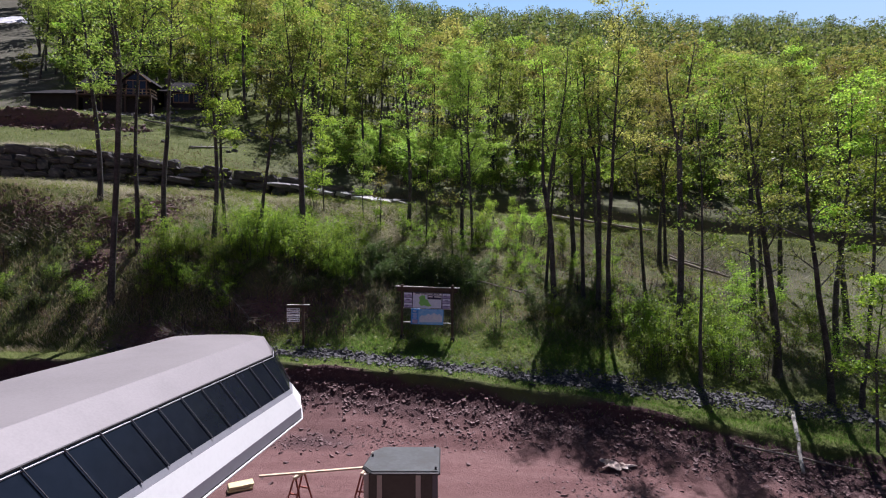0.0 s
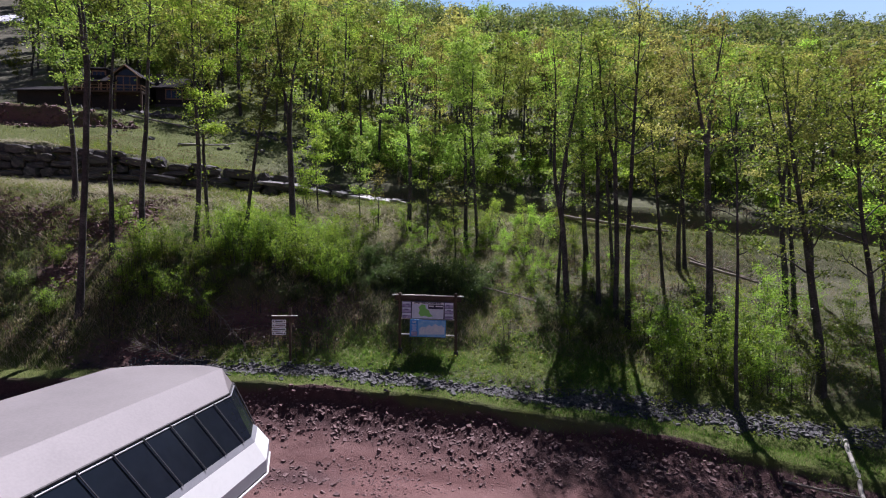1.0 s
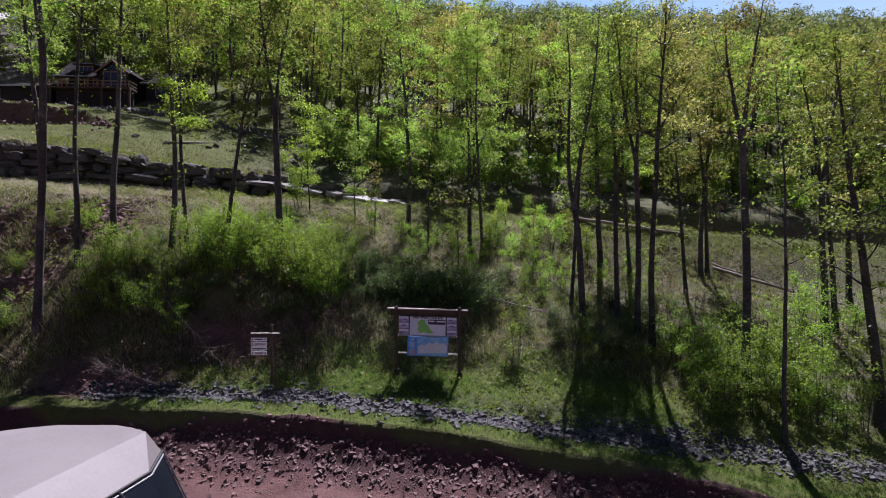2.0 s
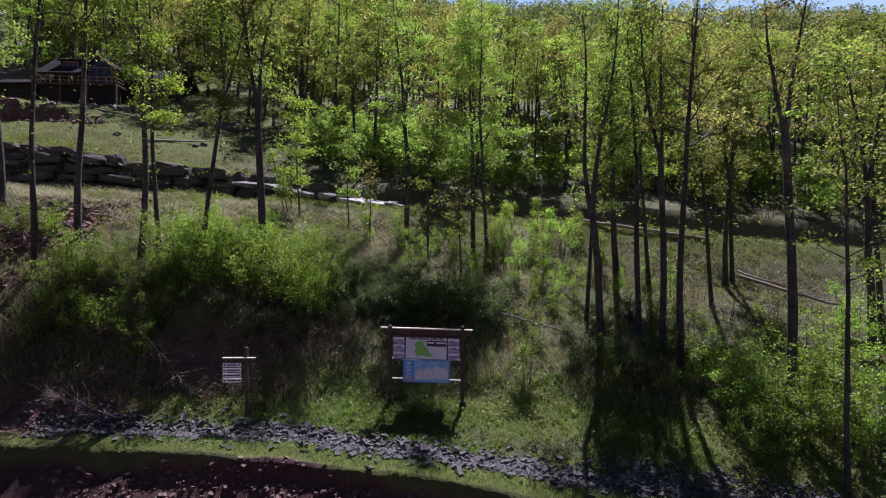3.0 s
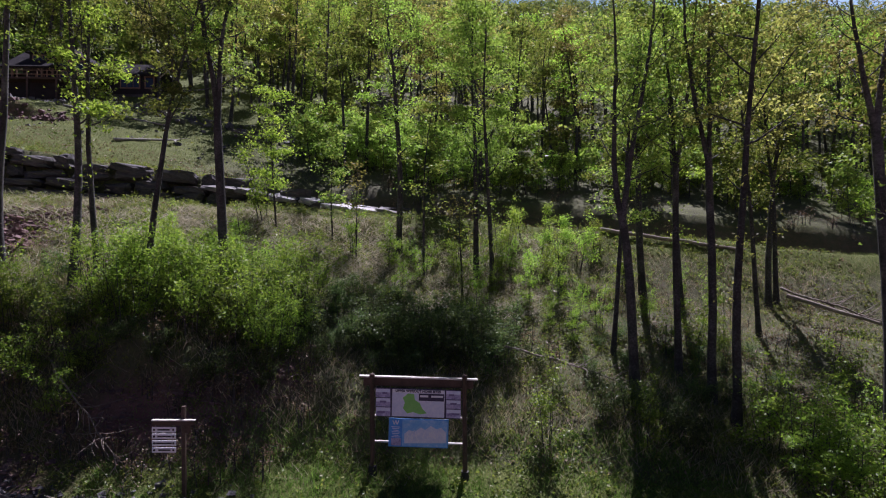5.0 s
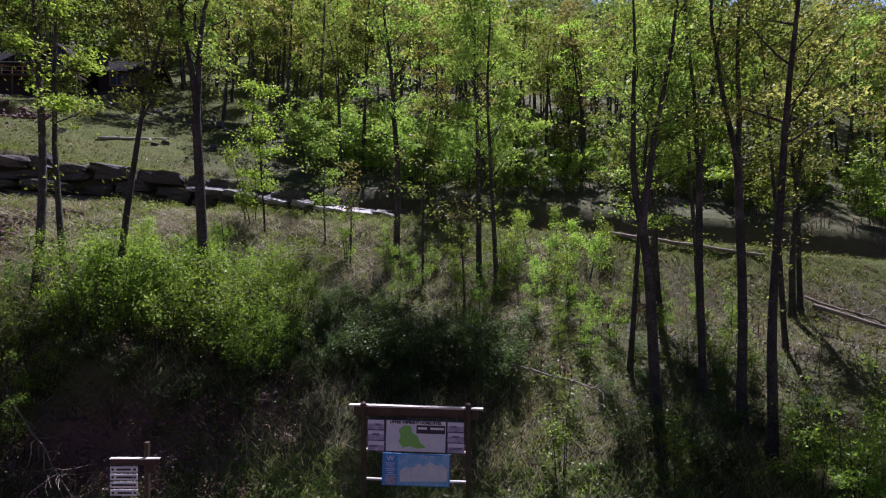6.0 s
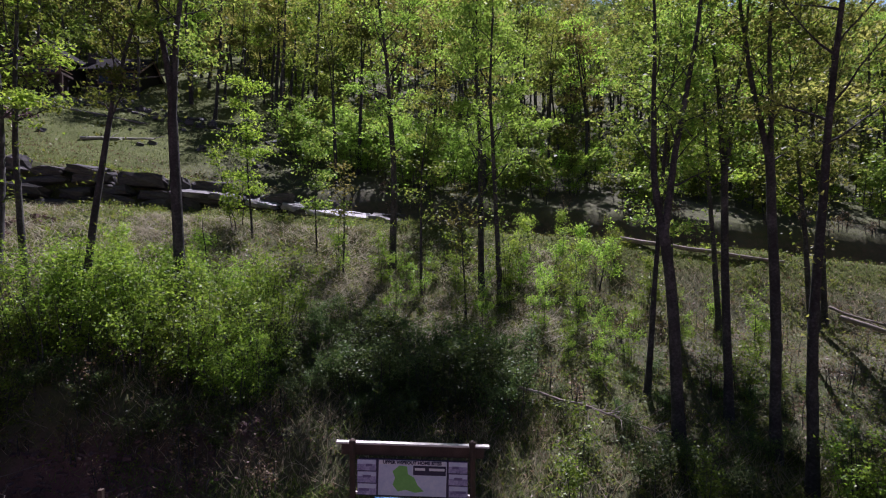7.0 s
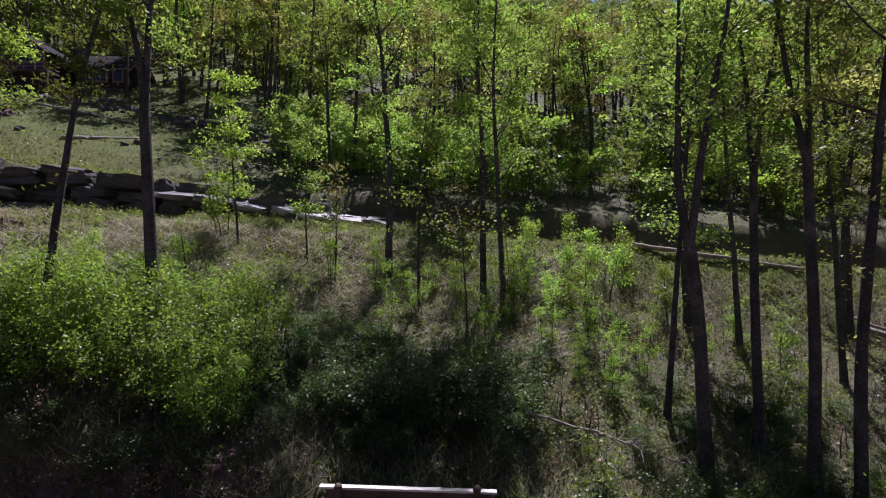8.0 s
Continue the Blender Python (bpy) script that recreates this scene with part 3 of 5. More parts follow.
# ---- shrubs and saplings on the bank ----
def shrub(seed, height, stems, width, leaves, leaf=0.09, cone=False, tri=False):
    rng = np.random.RandomState(seed)
    wood, tips = Soup(), []
    for i in range(stems):
        a, r = rng.uniform(0, 6.28), width * 0.35 * math.sqrt(rng.uniform())
        p = np.array([math.cos(a) * r, math.sin(a) * r, -0.15])
        h = height * rng.uniform(0.6, 1.0)
        st = bent(p, (math.cos(a) * 0.1, math.sin(a) * 0.1, 1), h, 6, rng, 0.07, 0.02)
        wood.tube(st, np.linspace(0.022 if stems > 1 else 0.04, 0.004, 7), 4)
        for j in range(5):
            t = rng.uniform(0.12, 0.98)
            q = np.array([np.interp(t * 6, range(7), st[:, c]) for c in range(3)])
            b = rng.uniform(0, 6.28)
            ln = height * (0.34 * (1 - t) + 0.05 if cone else 0.2 * rng.uniform(0.5, 1.2))
            tw = bent(q, (math.cos(b), math.sin(b), 0.5), ln * 1.1, 2, rng, 0.15, 0.05)
            wood.tube(tw, np.linspace(0.009, 0.003, 3), 3)
            tips += [tw[1], (tw[1] + tw[2]) / 2, tw[2], (q + tw[1]) / 2]
        tips.append(st[-1])
    tips = np.array(tips)
    c = tips[rng.randint(0, len(tips), leaves)] + rng.normal(size=(leaves, 3)) * 0.13 * np.array([1, 1, 0.9])
    c[:, 2] = np.maximum(c[:, 2], 0.05)
    v, f = leaf_quads(c, leaf, rng, 0.75, tri)
    return wood.mesh("stems"), mesh_np("leaves", v, f)


def shrub_kind(tint, seeds, height, stems, width, leaves, leaf, cone=False, tri=False):
    out = []
    for s in seeds:
        m = shrub(s, height, stems, width, leaves, leaf, cone, tri)
        m[1].materials.append(tint)
        out.append(m)
    return out


LIME_SHRUBS = shrub_kind(SHRUB_LIME, (501, 502, 503), 3.3, 10, 1.9, 2500, 0.092, False, True)
DARK_SHRUBS = shrub_kind(LEAF_SHADE, (511, 512, 513), 2.3, 8, 2.0, 1700, 0.10, False, True)
SAPLINGS = shrub_kind(SHRUB_LIME, (521, 522, 523), 3.4, 3, 1.0, 1200, 0.092, False, True)
CONES = shrub_kind(LEAF_LIME, (531, 532), 2.6, 1, 0.3, 1200, 0.07, True, True)
WOOD_SHRUBS = shrub_kind(LEAF_LIME, (551, 552, 553), 3.2, 6, 1.8, 1000, 0.16, False, True)
EDGE_SHRUBS = shrub_kind(LEAF_BRIGHT, (556, 557), 3.2, 6, 1.8, 1400, 0.13, False, True)
WOOD_SAPLINGS = shrub_kind(LEAF_GREEN, (561, 562, 563), 3.6, 2, 0.9, 520, 0.17, False, True)
BRUSH = shrub_kind(LITTER, (541, 542), 1.3, 7, 1.5, 260, 0.07)

rng = np.random.RandomState(17)


def scatter(kinds, name, label, group, count, xr, yr, lo, hi, gap=0.8):
    done, tries = [], 0
    while len(done) < count and tries < 4000:
        tries += 1
        x, y = rng.uniform(*xr), rng.uniform(*yr)
        if any((x - a) ** 2 + (y - b) ** 2 < gap * gap for a, b in done):
            continue
        done.append((x, y))
        m = kinds[rng.randint(len(kinds))]
        tree_thing(name, m, None, (x, y, gz(x, y)), rng.uniform(0, 6.28), rng.uniform(lo, hi), label, "shrub", group, "woody_stem", "foliage")


scatter(LIME_SHRUBS, "shrub", "bright lime-green leafy shrub on the bank", "lime shrubs on the bank", 42, (-13.4, -5.6), (30.9, 35.0), 0.6, 1.05, 0.7)
scatter(LIME_SHRUBS, "shrub", "bright lime-green leafy shrub on the bank", "lime shrubs on the bank", 12, (-17.5, -12), (28.3, 31.0), 0.5, 0.9)
scatter(DARK_SHRUBS, "shrub", "leafy shrub in dark green deepened for the shaded bank", "dark shrubs on the bank", 20, (-2.6, 2.6), (32.0, 35.2), 0.5, 1.0, 0.8)
scatter(DARK_SHRUBS, "shrub", "leafy shrub in dark green deepened for the shaded bank", "dark shrubs on the bank", 10, (-5.6, -2.2), (32.4, 35.6), 0.4, 0.75, 0.7)
# low dark shrubs on the next two lines are added to darken shaded ground
scatter(DARK_SHRUBS, "shrub", "leafy shrub in dark green deepened for the shaded bank", "dark shrubs on the bank", 22, (-5.8, -1.0), (31.2, 33.4), 0.3, 0.55, 0.45)
scatter(DARK_SHRUBS, "shrub", "leafy shrub in dark green deepened for the shaded bank", "dark shrubs on the bank", 22, (3.4, 13.0), (29.6, 35.5), 0.25, 0.5, 0.8)
scatter(DARK_SHRUBS, "shrub", "leafy shrub in dark green deepened for the shaded bank", "dark shrubs on the bank", 5, (-5.4, -2.4), (34.2, 36.4), 0.4, 0.65, 0.7)
scatter(DARK_SHRUBS, "shrub", "leafy shrub in dark green deepened for the shaded bank", "dark shrubs on the bank", 7, (-15, -6), (29.4, 30.6), 0.4, 0.6)
scatter(DARK_SHRUBS, "shrub", "leafy shrub in dark green deepened for the shaded bank", "dark shrubs on the bank", 4, (5.4, 8.2), (28.8, 30.4), 0.4, 0.7, 0.7)
scatter(SAPLINGS, "sapling", "thin green sapling on the grassy bank", "saplings on the bank", 30, (10.0, 16.5), (25.0, 29.5), 0.7, 1.15)
scatter(SAPLINGS, "sapling", "thin green sapling on the grassy bank", "saplings on the bank", 34, (-4, 13), (33.5, 41.0), 0.4, 0.9)
scatter(SAPLINGS, "sapling", "thin green sapling on the grassy bank", "saplings on the bank", 12, (15, 24), (26, 35.0), 0.7, 1.2)
scatter(CONES, "sapling", "small pointed sapling with fresh green leaves", "pointed saplings on the terrace", 12, (2.5, 9.5), (39.0, 43.5), 1.0, 1.4, 1.0)
scatter(CONES, "sapling", "small pointed sapling with fresh green leaves", "pointed saplings on the terrace", 5, (-13.5, -9.5), (34.0, 37.0), 0.8, 1.1, 1.2)
scatter(BRUSH, "brush", "low brown twiggy brush with withered leaves", "brush on the bank", 44, (-19, -4), (26.8, 31), 0.5, 1.0, 0.6)
scatter(DARK_SHRUBS, "shrub", "leafy shrub in dark green deepened for the shaded bank", "dark shrubs on the bank", 9, (-27, -14.5), (27.5, 33), 0.35, 0.7, 1.2)
scatter(LIME_SHRUBS, "shrub", "bright lime-green leafy shrub on the bank", "lime shrubs on the bank", 8, (-27, -14.5), (28, 34), 0.35, 0.65, 1.2)
scatter(BRUSH, "brush", "low brown twiggy brush with withered leaves", "brush on the bank", 26, (-8, 34), (49.4, 51.4), 0.7, 1.2, 0.9)
scatter(BRUSH, "brush", "low brown twiggy brush with withered leaves", "brush on the bank", 16, (-28, -14), (26.8, 34), 0.5, 1.0, 0.9)
scatter(BRUSH, "brush", "low brown twiggy brush with withered leaves", "brush on the bank", 46, (0, 20), (29.5, 42), 0.5, 1.1)
for x, y, s in ((3.2, 29.0, 0.95), (6.3, 28.6, 0.75), (-5.2, 39.6, 1.0), (-10.2, 41.0, 1.6), (2.6, 40.4, 1.2), (0.6, 40.2, 1.1)):
    tree_thing("sapling", SAPLINGS[rng.randint(3)], None, (x, y, gz(x, y)), rng.uniform(0, 6), s, "thin green sapling on the grassy bank", "shrub", "saplings on the bank", "woody_stem", "foliage")
scatter(WOOD_SAPLINGS, "sapling", "leafy sapling growing under the hillside trees", "saplings of the wood", 100, (-12, 52), (52, 72), 1.2, 2.2, 1.6)
scatter(WOOD_SAPLINGS, "sapling", "leafy sapling growing under the hillside trees", "saplings of the wood", 60, (-66, -14), (74, 100), 1.6, 2.8, 2.2)
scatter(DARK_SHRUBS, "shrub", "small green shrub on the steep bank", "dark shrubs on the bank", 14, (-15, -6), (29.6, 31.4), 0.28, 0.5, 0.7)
# bright undergrowth at the wood's edge behind the road
scatter(EDGE_SHRUBS, "shrub", "bright lime-green undergrowth at the wood's edge", "undergrowth of the wood", 42, (-13, 4), (53, 63), 1.0, 1.8, 1.0)
scatter(WOOD_SHRUBS, "shrub", "bright lime-green undergrowth at the wood's edge", "undergrowth of the wood", 44, (2, 46), (53.5, 68), 0.8, 1.4, 1.0)


# ---- grass, straw and fallen leaves ----
def blades(n, xr, yr, keep, height, width, seed, flat=0.45):
    rng = np.random.RandomState(seed)
    x, y = rng.uniform(*xr, n * 3), rng.uniform(*yr, n * 3)
    ok = keep(x, y) > rng.uniform(size=n * 3)
    x, y = x[ok][:n], y[ok][:n]
    n = len(x)
    z = ground_z(x, y) - 0.02
    a, h = rng.uniform(0, 6.28, n), height * rng.uniform(0.5, 1.3, n)
    p = np.stack([x, y, z], -1)
    s = np.stack([np.cos(a), np.sin(a), 0 * a], -1) * width
    tip = p + np.stack([rng.normal(size=n) * flat * h, rng.normal(size=n) * flat * h, h], -1)
    v = np.stack([p - s, p + s, tip], 1).reshape(-1, 3)
    return mesh_np("blades", v, np.arange(3 * n).reshape(n, 3))


def keep_green(x, y):
    red, green, _ = masks(x, y)
    return np.clip(green * 1.3 - 0.25, 0, 1) * (red < 0.4)


def keep_straw(x, y):
    cy, sy = lerp(x, CREST_Y), lerp(x, SHELF_Y)
    terrace = np.clip((y - cy + 9.5) / 3, 0, 1) * np.clip((cy - 0.8 - y) / 1.0, 0, 1)
    return np.clip(terrace * (0.55 + 0.5 * bumps(x, y, 0.6, 31)) + 0.22 * (y < 34), 0, 1) * (masks(x, y)[0] < 0.4) * (y > sy - 1)


tagged(part("grass", blades(90000, (-34, 34), (18, 47), keep_green, 0.15, 0.010, 41), GRASS), "short fresh green grass on the bank and verge", "grass", kind="stuff")
tagged(part("verge_grass", blades(38000, (-12, 21), (15, 28), lambda x, y: np.exp(-((y - lerp(x, LIP_Y) - 0.5 - 0.08 * np.maximum(0, x - 3)) / (0.42 + 0.085 * np.maximum(0, x - 2))) ** 2), 0.14, 0.012, 45), FRESH), "lush green grass strip along the ditch", "grass", kind="stuff")
# extra bright green blades, added to lift the shelf towards its sunlit look
tagged(part("shelf_grass", blades(32000, (-10.5, 9), (24.4, 29.4), lambda x, y: np.clip(0.55 + 0.6 * bumps(x, y, 0.8, 39), 0, 1) * (y > lerp(x, LIP_Y) + 2.0), 0.15, 0.013, 49, 0.7), FRESH), "bright green grass round the map board, added for a sunlit look", "grass", kind="stuff")
tagged(part("tall_grass", blades(46000, (-34, 36), (25, 46), lambda x, y: (y > lerp(x, SHELF_Y) - 0.5) * (0.35 + 0.4 * bumps(x, y, 0.5, 33)), 0.26, 0.008, 42), GRASS), "uneven taller grass on the bank", "grass", kind="stuff")
tagged(part("dead_grass", blades(42000, (-40, 36), (25, 46), keep_straw, 0.36, 0.010, 43, 0.8), STRAW), "flattened pale dead grass on the terrace", "dead grass", kind="stuff")
tagged(part("meadow_grass", blades(16000, (-60, -10), (40, 72), lambda x, y: (y > lerp(x, CREST_Y) + 3) * 0.8 * (x < -9 - 0.28 * (y - 46)), 0.22, 0.03, 44), GRASS), "rough grass on the slope below the house", "grass", kind="stuff")


tagged(part("straw_patch", blades(20000, (-15, 5.5), (35.5, 44), lambda x, y: np.clip(0.5 + 0.8 * bumps(x, y, 0.8, 35), 0, 1) * (y < lerp(x, CREST_Y) - 1.2), 0.27, 0.02, 46, 2.1), MAT_STRAW), "matted pale straw stalks lying on the terrace", "dead grass", kind="stuff")


tagged(part("terrace_straw", blades(15000, (-36, -15), (31.5, 41), lambda x, y: np.clip(0.45 + 0.9 * bumps(x, y, 0.7, 36), 0, 1) * (masks(x, y)[0] < 0.3), 0.27, 0.02, 54, 2.0), MAT_STRAW), "matted pale dead grass on the upper terrace", "dead grass", kind="stuff")
tagged(part("bank_grass", blades(24000, (-32, -12), (25.8, 34), lambda x, y: np.clip(0.6 + 0.5 * bumps(x, y, 0.7, 38), 0, 1) * (masks(x, y)[0] < 0.35), 0.3, 0.012, 47, 0.4), GRASS), "olive grass tufts on the steep bank", "grass", kind="stuff")
tagged(part("bank_straw", blades(16000, (-32, -12), (25.8, 34), lambda x, y: np.clip(0.5 - 0.6 * bumps(x, y, 0.7, 38), 0, 1) * (masks(x, y)[0] < 0.35), 0.34, 0.012, 48, 0.6), STRAW), "pale dry grass stalks on the steep bank", "dead grass", kind="stuff")


def steep(x, y):
    """The brushy bank above the shelf, thinner on bare red soil."""
    sy, ey = lerp(x, SHELF_Y), lerp(x, STEP_Y)
    on_bank = np.clip((y - sy - 0.2) / 0.8, 0, 1) * np.clip((ey + 2.5 - y) / 1.5, 0, 1)
    return on_bank * np.clip(0.55 + 0.6 * bumps(x, y, 1.1, 58), 0.05, 1) * (masks(x, y)[0] < 0.55)


tagged(part("brush_stalks", blades(9000, (-18, 14), (26.5, 33.5), steep, 0.42, 0.013, 55, 0.8), STRAW), "tangled pale dead stalks on the steep bank", "dead grass", kind="stuff")
tagged(part("bank_tufts", blades(9000, (-18, 14), (26.5, 33.5), steep, 0.36, 0.014, 56, 0.6), GRASS), "rough olive tufts on the steep bank", "grass", kind="stuff")


def litter():
    rng = np.random.RandomState(51)
    n = 32000
    x, y = rng.uniform(-32, 24, n), rng.uniform(25, 50, n)
    ok = (y > lerp(x, SHELF_Y)) & (masks(x, y)[0] < 0.5)
    x, y = x[ok], y[ok]
    c = np.stack([x, y, ground_z(x, y) + rng.uniform(0.01, 0.07, len(x))], -1)
    v, f = leaf_quads(c, 0.12, rng, 0.6, True)
    return mesh_np("leaves", v, f)


tagged(part("leaf_litter", litter(), LITTER), "brown fallen leaves strewn over the bank", "leaf litter", kind="stuff")


def herbs():
    """Low weeds and seedlings in patches over the bank."""
    rng = np.random.RandomState(52)
    n = 22000
    x, y = rng.uniform(-32, 24, n), rng.uniform(22, 46, n)
    thick = 0.45 + 0.55 * bumps(x, y, 0.7, 37)
    ok = (y > lerp(x, LIP_Y) + 2.2) & (masks(x, y)[0] < 0.75) & (rng.uniform(size=n) < thick)
    x, y = x[ok], y[ok]
    k, m = 13, len(x)
    r, h = rng.uniform(0.08, 0.28, m), rng.uniform(0.08, 0.5, m) ** 1.3
    a = rng.uniform(0, 6.28, (m, k))
    q = np.sqrt(rng.uniform(size=(m, k))) * r[:, None]
    px, py = x[:, None] + q * np.cos(a), y[:, None] + q * np.sin(a)
    c = np.stack([px, py, ground_z(px, py) + 0.03 + rng.uniform(size=(m, k)) * h[:, None]], -1).reshape(-1, 3)
    v, f = leaf_quads(c, 0.085, rng, 0.9, True)
    return mesh_np("leaves", v, f)


tagged(part("weeds", herbs(), LEAF_GREEN), "low green weeds and seedlings in patches on the bank", "weeds", kind="stuff")


# ---- stones ----
def block_mesh(seed, cuts=2):
    """A quarried boulder: a rough, worn block one unit across."""
    rng = np.random.RandomState(seed)
    bm = bmesh.new()
    bmesh.ops.create_cube(bm, size=1.0)
    bmesh.ops.subdivide_edges(bm, edges=bm.edges[:], cuts=cuts, use_grid_fill=True)
    for v in bm.verts:
        n = v.co.normalized()
        corner = v.co.length / 0.866
        v.co = v.co - n * 0.2 * max(0, corner - 0.55) * 2 + Vector(rng.normal(size=3)) * 0.045
    return bm


def stones(n, xr, yr, keep, lo, hi, seed, bases=5, sink=0.12, skew=2.5):
    """Loose stones joined into one mesh."""
    rng = np.random.RandomState(seed)
    protos = []
    for k in range(bases):
        corner = np.array([(a, b, c) for a in (-0.4, 0.4) for b in (-0.4, 0.4) for c in (-0.4, 0.4)])
        corner = (corner + rng.uniform(-0.17, 0.17, (8, 3))) * np.array([1, rng.uniform(0.55, 0.95), rng.uniform(0.3, 0.65)])
        protos.append((corner, np.array([(0, 1, 3, 2), (4, 6, 7, 5), (0, 4, 5, 1), (2, 3, 7, 6), (0, 2, 6, 4), (1, 5, 7, 3)])))
    x, y = rng.uniform(*xr, n * 40), rng.uniform(*yr, n * 40)
    ok = keep(x, y) > rng.uniform(size=n * 40)
    x, y = x[ok][:n], y[ok][:n]
    z = ground_z(x, y)
    vs, fs, k = [], [], 0
    for a, b, c in zip(x, y, z):
        pv, pf = protos[rng.randint(bases)]
        s = lo + (hi - lo) * rng.uniform() ** skew
        m = np.array(Euler(rng.uniform(-0.5, 0.5, 3) + np.array([0, 0, rng.uniform(0, 6.28)])).to_matrix())
        vs.append(pv @ m.T * s + np.array([a, b, c + s * sink]))
        fs.append(pf + k)
        k += len(pv)
    return mesh_np("stones", np.concatenate(vs), np.concatenate(fs))


def ditch(x, y):
    return np.exp(-((y - lerp(x, LIP_Y) - 1.5 - 0.15 * np.maximum(0, x - 2)) / 0.55) ** 2) * np.clip((x + 16) / 3, 0, 1)


def cutbank(x, y):
    t = y - lerp(x, TOE_Y)
    return np.clip(1.15 - np.abs(t + 0.1) / 1.5, 0, 1) * (y < lerp(x, LIP_Y) - 0.1) + 0.012 * (t < 0) + 0.5 * np.exp(-((x + 5.2) / 2.0) ** 2 - ((y - 20.3) / 0.8) ** 2)


stone_ditch = thing("stone_ditch", "shallow ditch lined with dark grey broken stones", "stones", kind="stuff")
part("loose_stones", stones(8700, (-15, 19), (17, 30), ditch, 0.06, 0.27, 5, 9), ROCK, stone_ditch)
rng = np.random.RandomState(66)
shards = []
for k in range(6):
    corner = np.array([(a, b, c) for a in (-0.4, 0.4) for b in (-0.4, 0.4) for c in (-0.4, 0.4)])
    corner = (corner + rng.uniform(-0.17, 0.17, (8, 3))) * np.array([1, rng.uniform(0.55, 0.95), rng.uniform(0.3, 0.6)])
    shards.append(mesh_np("stone", corner, [(0, 1, 3, 2), (4, 6, 7, 5), (0, 4, 5, 1), (2, 3, 7, 6), (0, 2, 6, 4), (1, 5, 7, 3)]))
for k in range(300):
    x = rng.uniform(-9, 9)
    y = float(lerp(x, LIP_Y)) + 1.5 + 0.15 * max(0, x - 2) + rng.normal() * 0.42
    size = rng.uniform(0.14, 0.34)
    b = part("stone", shards[k % 6], ROCK, stone_ditch)
    b.location, b.rotation_euler, b.scale = (x, y, gz(x, y) + 0.16 * size), (rng.uniform(-0.5, 0.5), rng.uniform(-0.5, 0.5), rng.uniform(0, 6.28)), (size, size, size)
tagged(part("bank_rubble", stones(9000, (-13, 20), (12, 26), cutbank, 0.03, 0.22, 6, 9, sink=0.02, skew=4.5), REDROCK), "red shale rubble on the cut bank and yard", "rubble", kind="stuff")
tagged(part("yard_gravel", stones(3600, (-8, 14), (12, 21.5), lambda x, y: np.clip(0.9 * bumps(x, y, 0.5, 71) - 0.1, 0, 1) * (y < lerp(x, TOE_Y) - 0.8), 0.02, 0.13, 9, sink=0.05, skew=4.0), REDROCK), "scattered red shale gravel on the bare yard", "gravel", kind="stuff")
tagged(part("pile_rubble", stones(2400, (-27, -3), (26, 36), lambda x, y: np.clip(masks(x, y)[0] * 1.2 - 0.3, 0, 1), 0.05, 0.26, 7), REDROCK), "red and grey rubble heaped on the slope", "rubble", kind="stuff")
tagged(part("heap_rubble", stones(1700, (-30, -17), (31, 39), lambda x, y: np.exp(-((x + 21.6 - 0.55 * (y - 32.5)) / 0.9) ** 2 - ((y - 34.6) / 2.2) ** 2) + 0.7 * np.exp(-((x + 25.4) / 2.4) ** 2 - ((y - 33.0) / 0.7) ** 2), 0.08, 0.42, 14), REDROCK), "purple-grey shale rubble spilling down the terrace", "rubble", kind="stuff")
tagged(part("cut_rubble", stones(900, (-52, -31), (52, 56), lambda x, y: np.exp(-((y - 53.7) / 0.8) ** 2) * 0.7, 0.1, 0.55, 10), REDROCK), "dark red rubble along the earth cut below the house", "rubble", kind="stuff")
tagged(part("slope_stones", stones(500, (-46, -12), (50, 66), lambda x, y: np.exp(-((y - 62) / 1.5) ** 2) * 0.8 + 0.03, 0.2, 0.8, 8), ROCK), "scattered grey stones on the grass slope", "stones", kind="stuff")


def wall_line(s):
    """Foot of the boulder wall, s metres along from its far left."""
    x = -44 + s
    return x, float(lerp(x, CREST_Y)) + 1.7


boulders = [mesh_bm("boulder", block_mesh(60 + k)) for k in range(7)]
for me in boulders:
    me.materials.append(BOULDER)
wall = thing("boulder_wall", "dry-stacked retaining wall of dark quarried boulders", "retaining wall", kind="structure")
rng = np.random.RandomState(61)
row, lift = 0, 0.0
while row < 6:
    s = rng.uniform(0, 0.8)
    while s < 40.5:
        wide, tall = rng.uniform(0.8, 2.7), rng.uniform(0.45, 0.8)
        x, y = wall_line(s + wide / 2)
        foot, top = gz(x, y - 1.4), float(lerp(x, WALL_H))
        if lift + 0.3 < top:
            b = part("boulder", boulders[rng.randint(7)], None, wall)
            b.location = (x, y - 0.35 + 0.22 * row + rng.uniform(-0.3, 0.2), foot + lift + tall / 2 - 0.05)
            b.rotation_euler = (rng.uniform(-0.2, 0.2), rng.uniform(-0.14, 0.14), 0.2 + rng.uniform(-0.3, 0.3))
            b.scale = (wide * 0.98, rng.uniform(0.9, 1.3), tall * rng.uniform(0.9, 1.15))
        s += wide
    row, lift = row + 1, lift + 0.62
slabs = [mesh_bm("slab", block_mesh(80 + k, 2)) for k in range(5)]
x, i = -15.2, 0
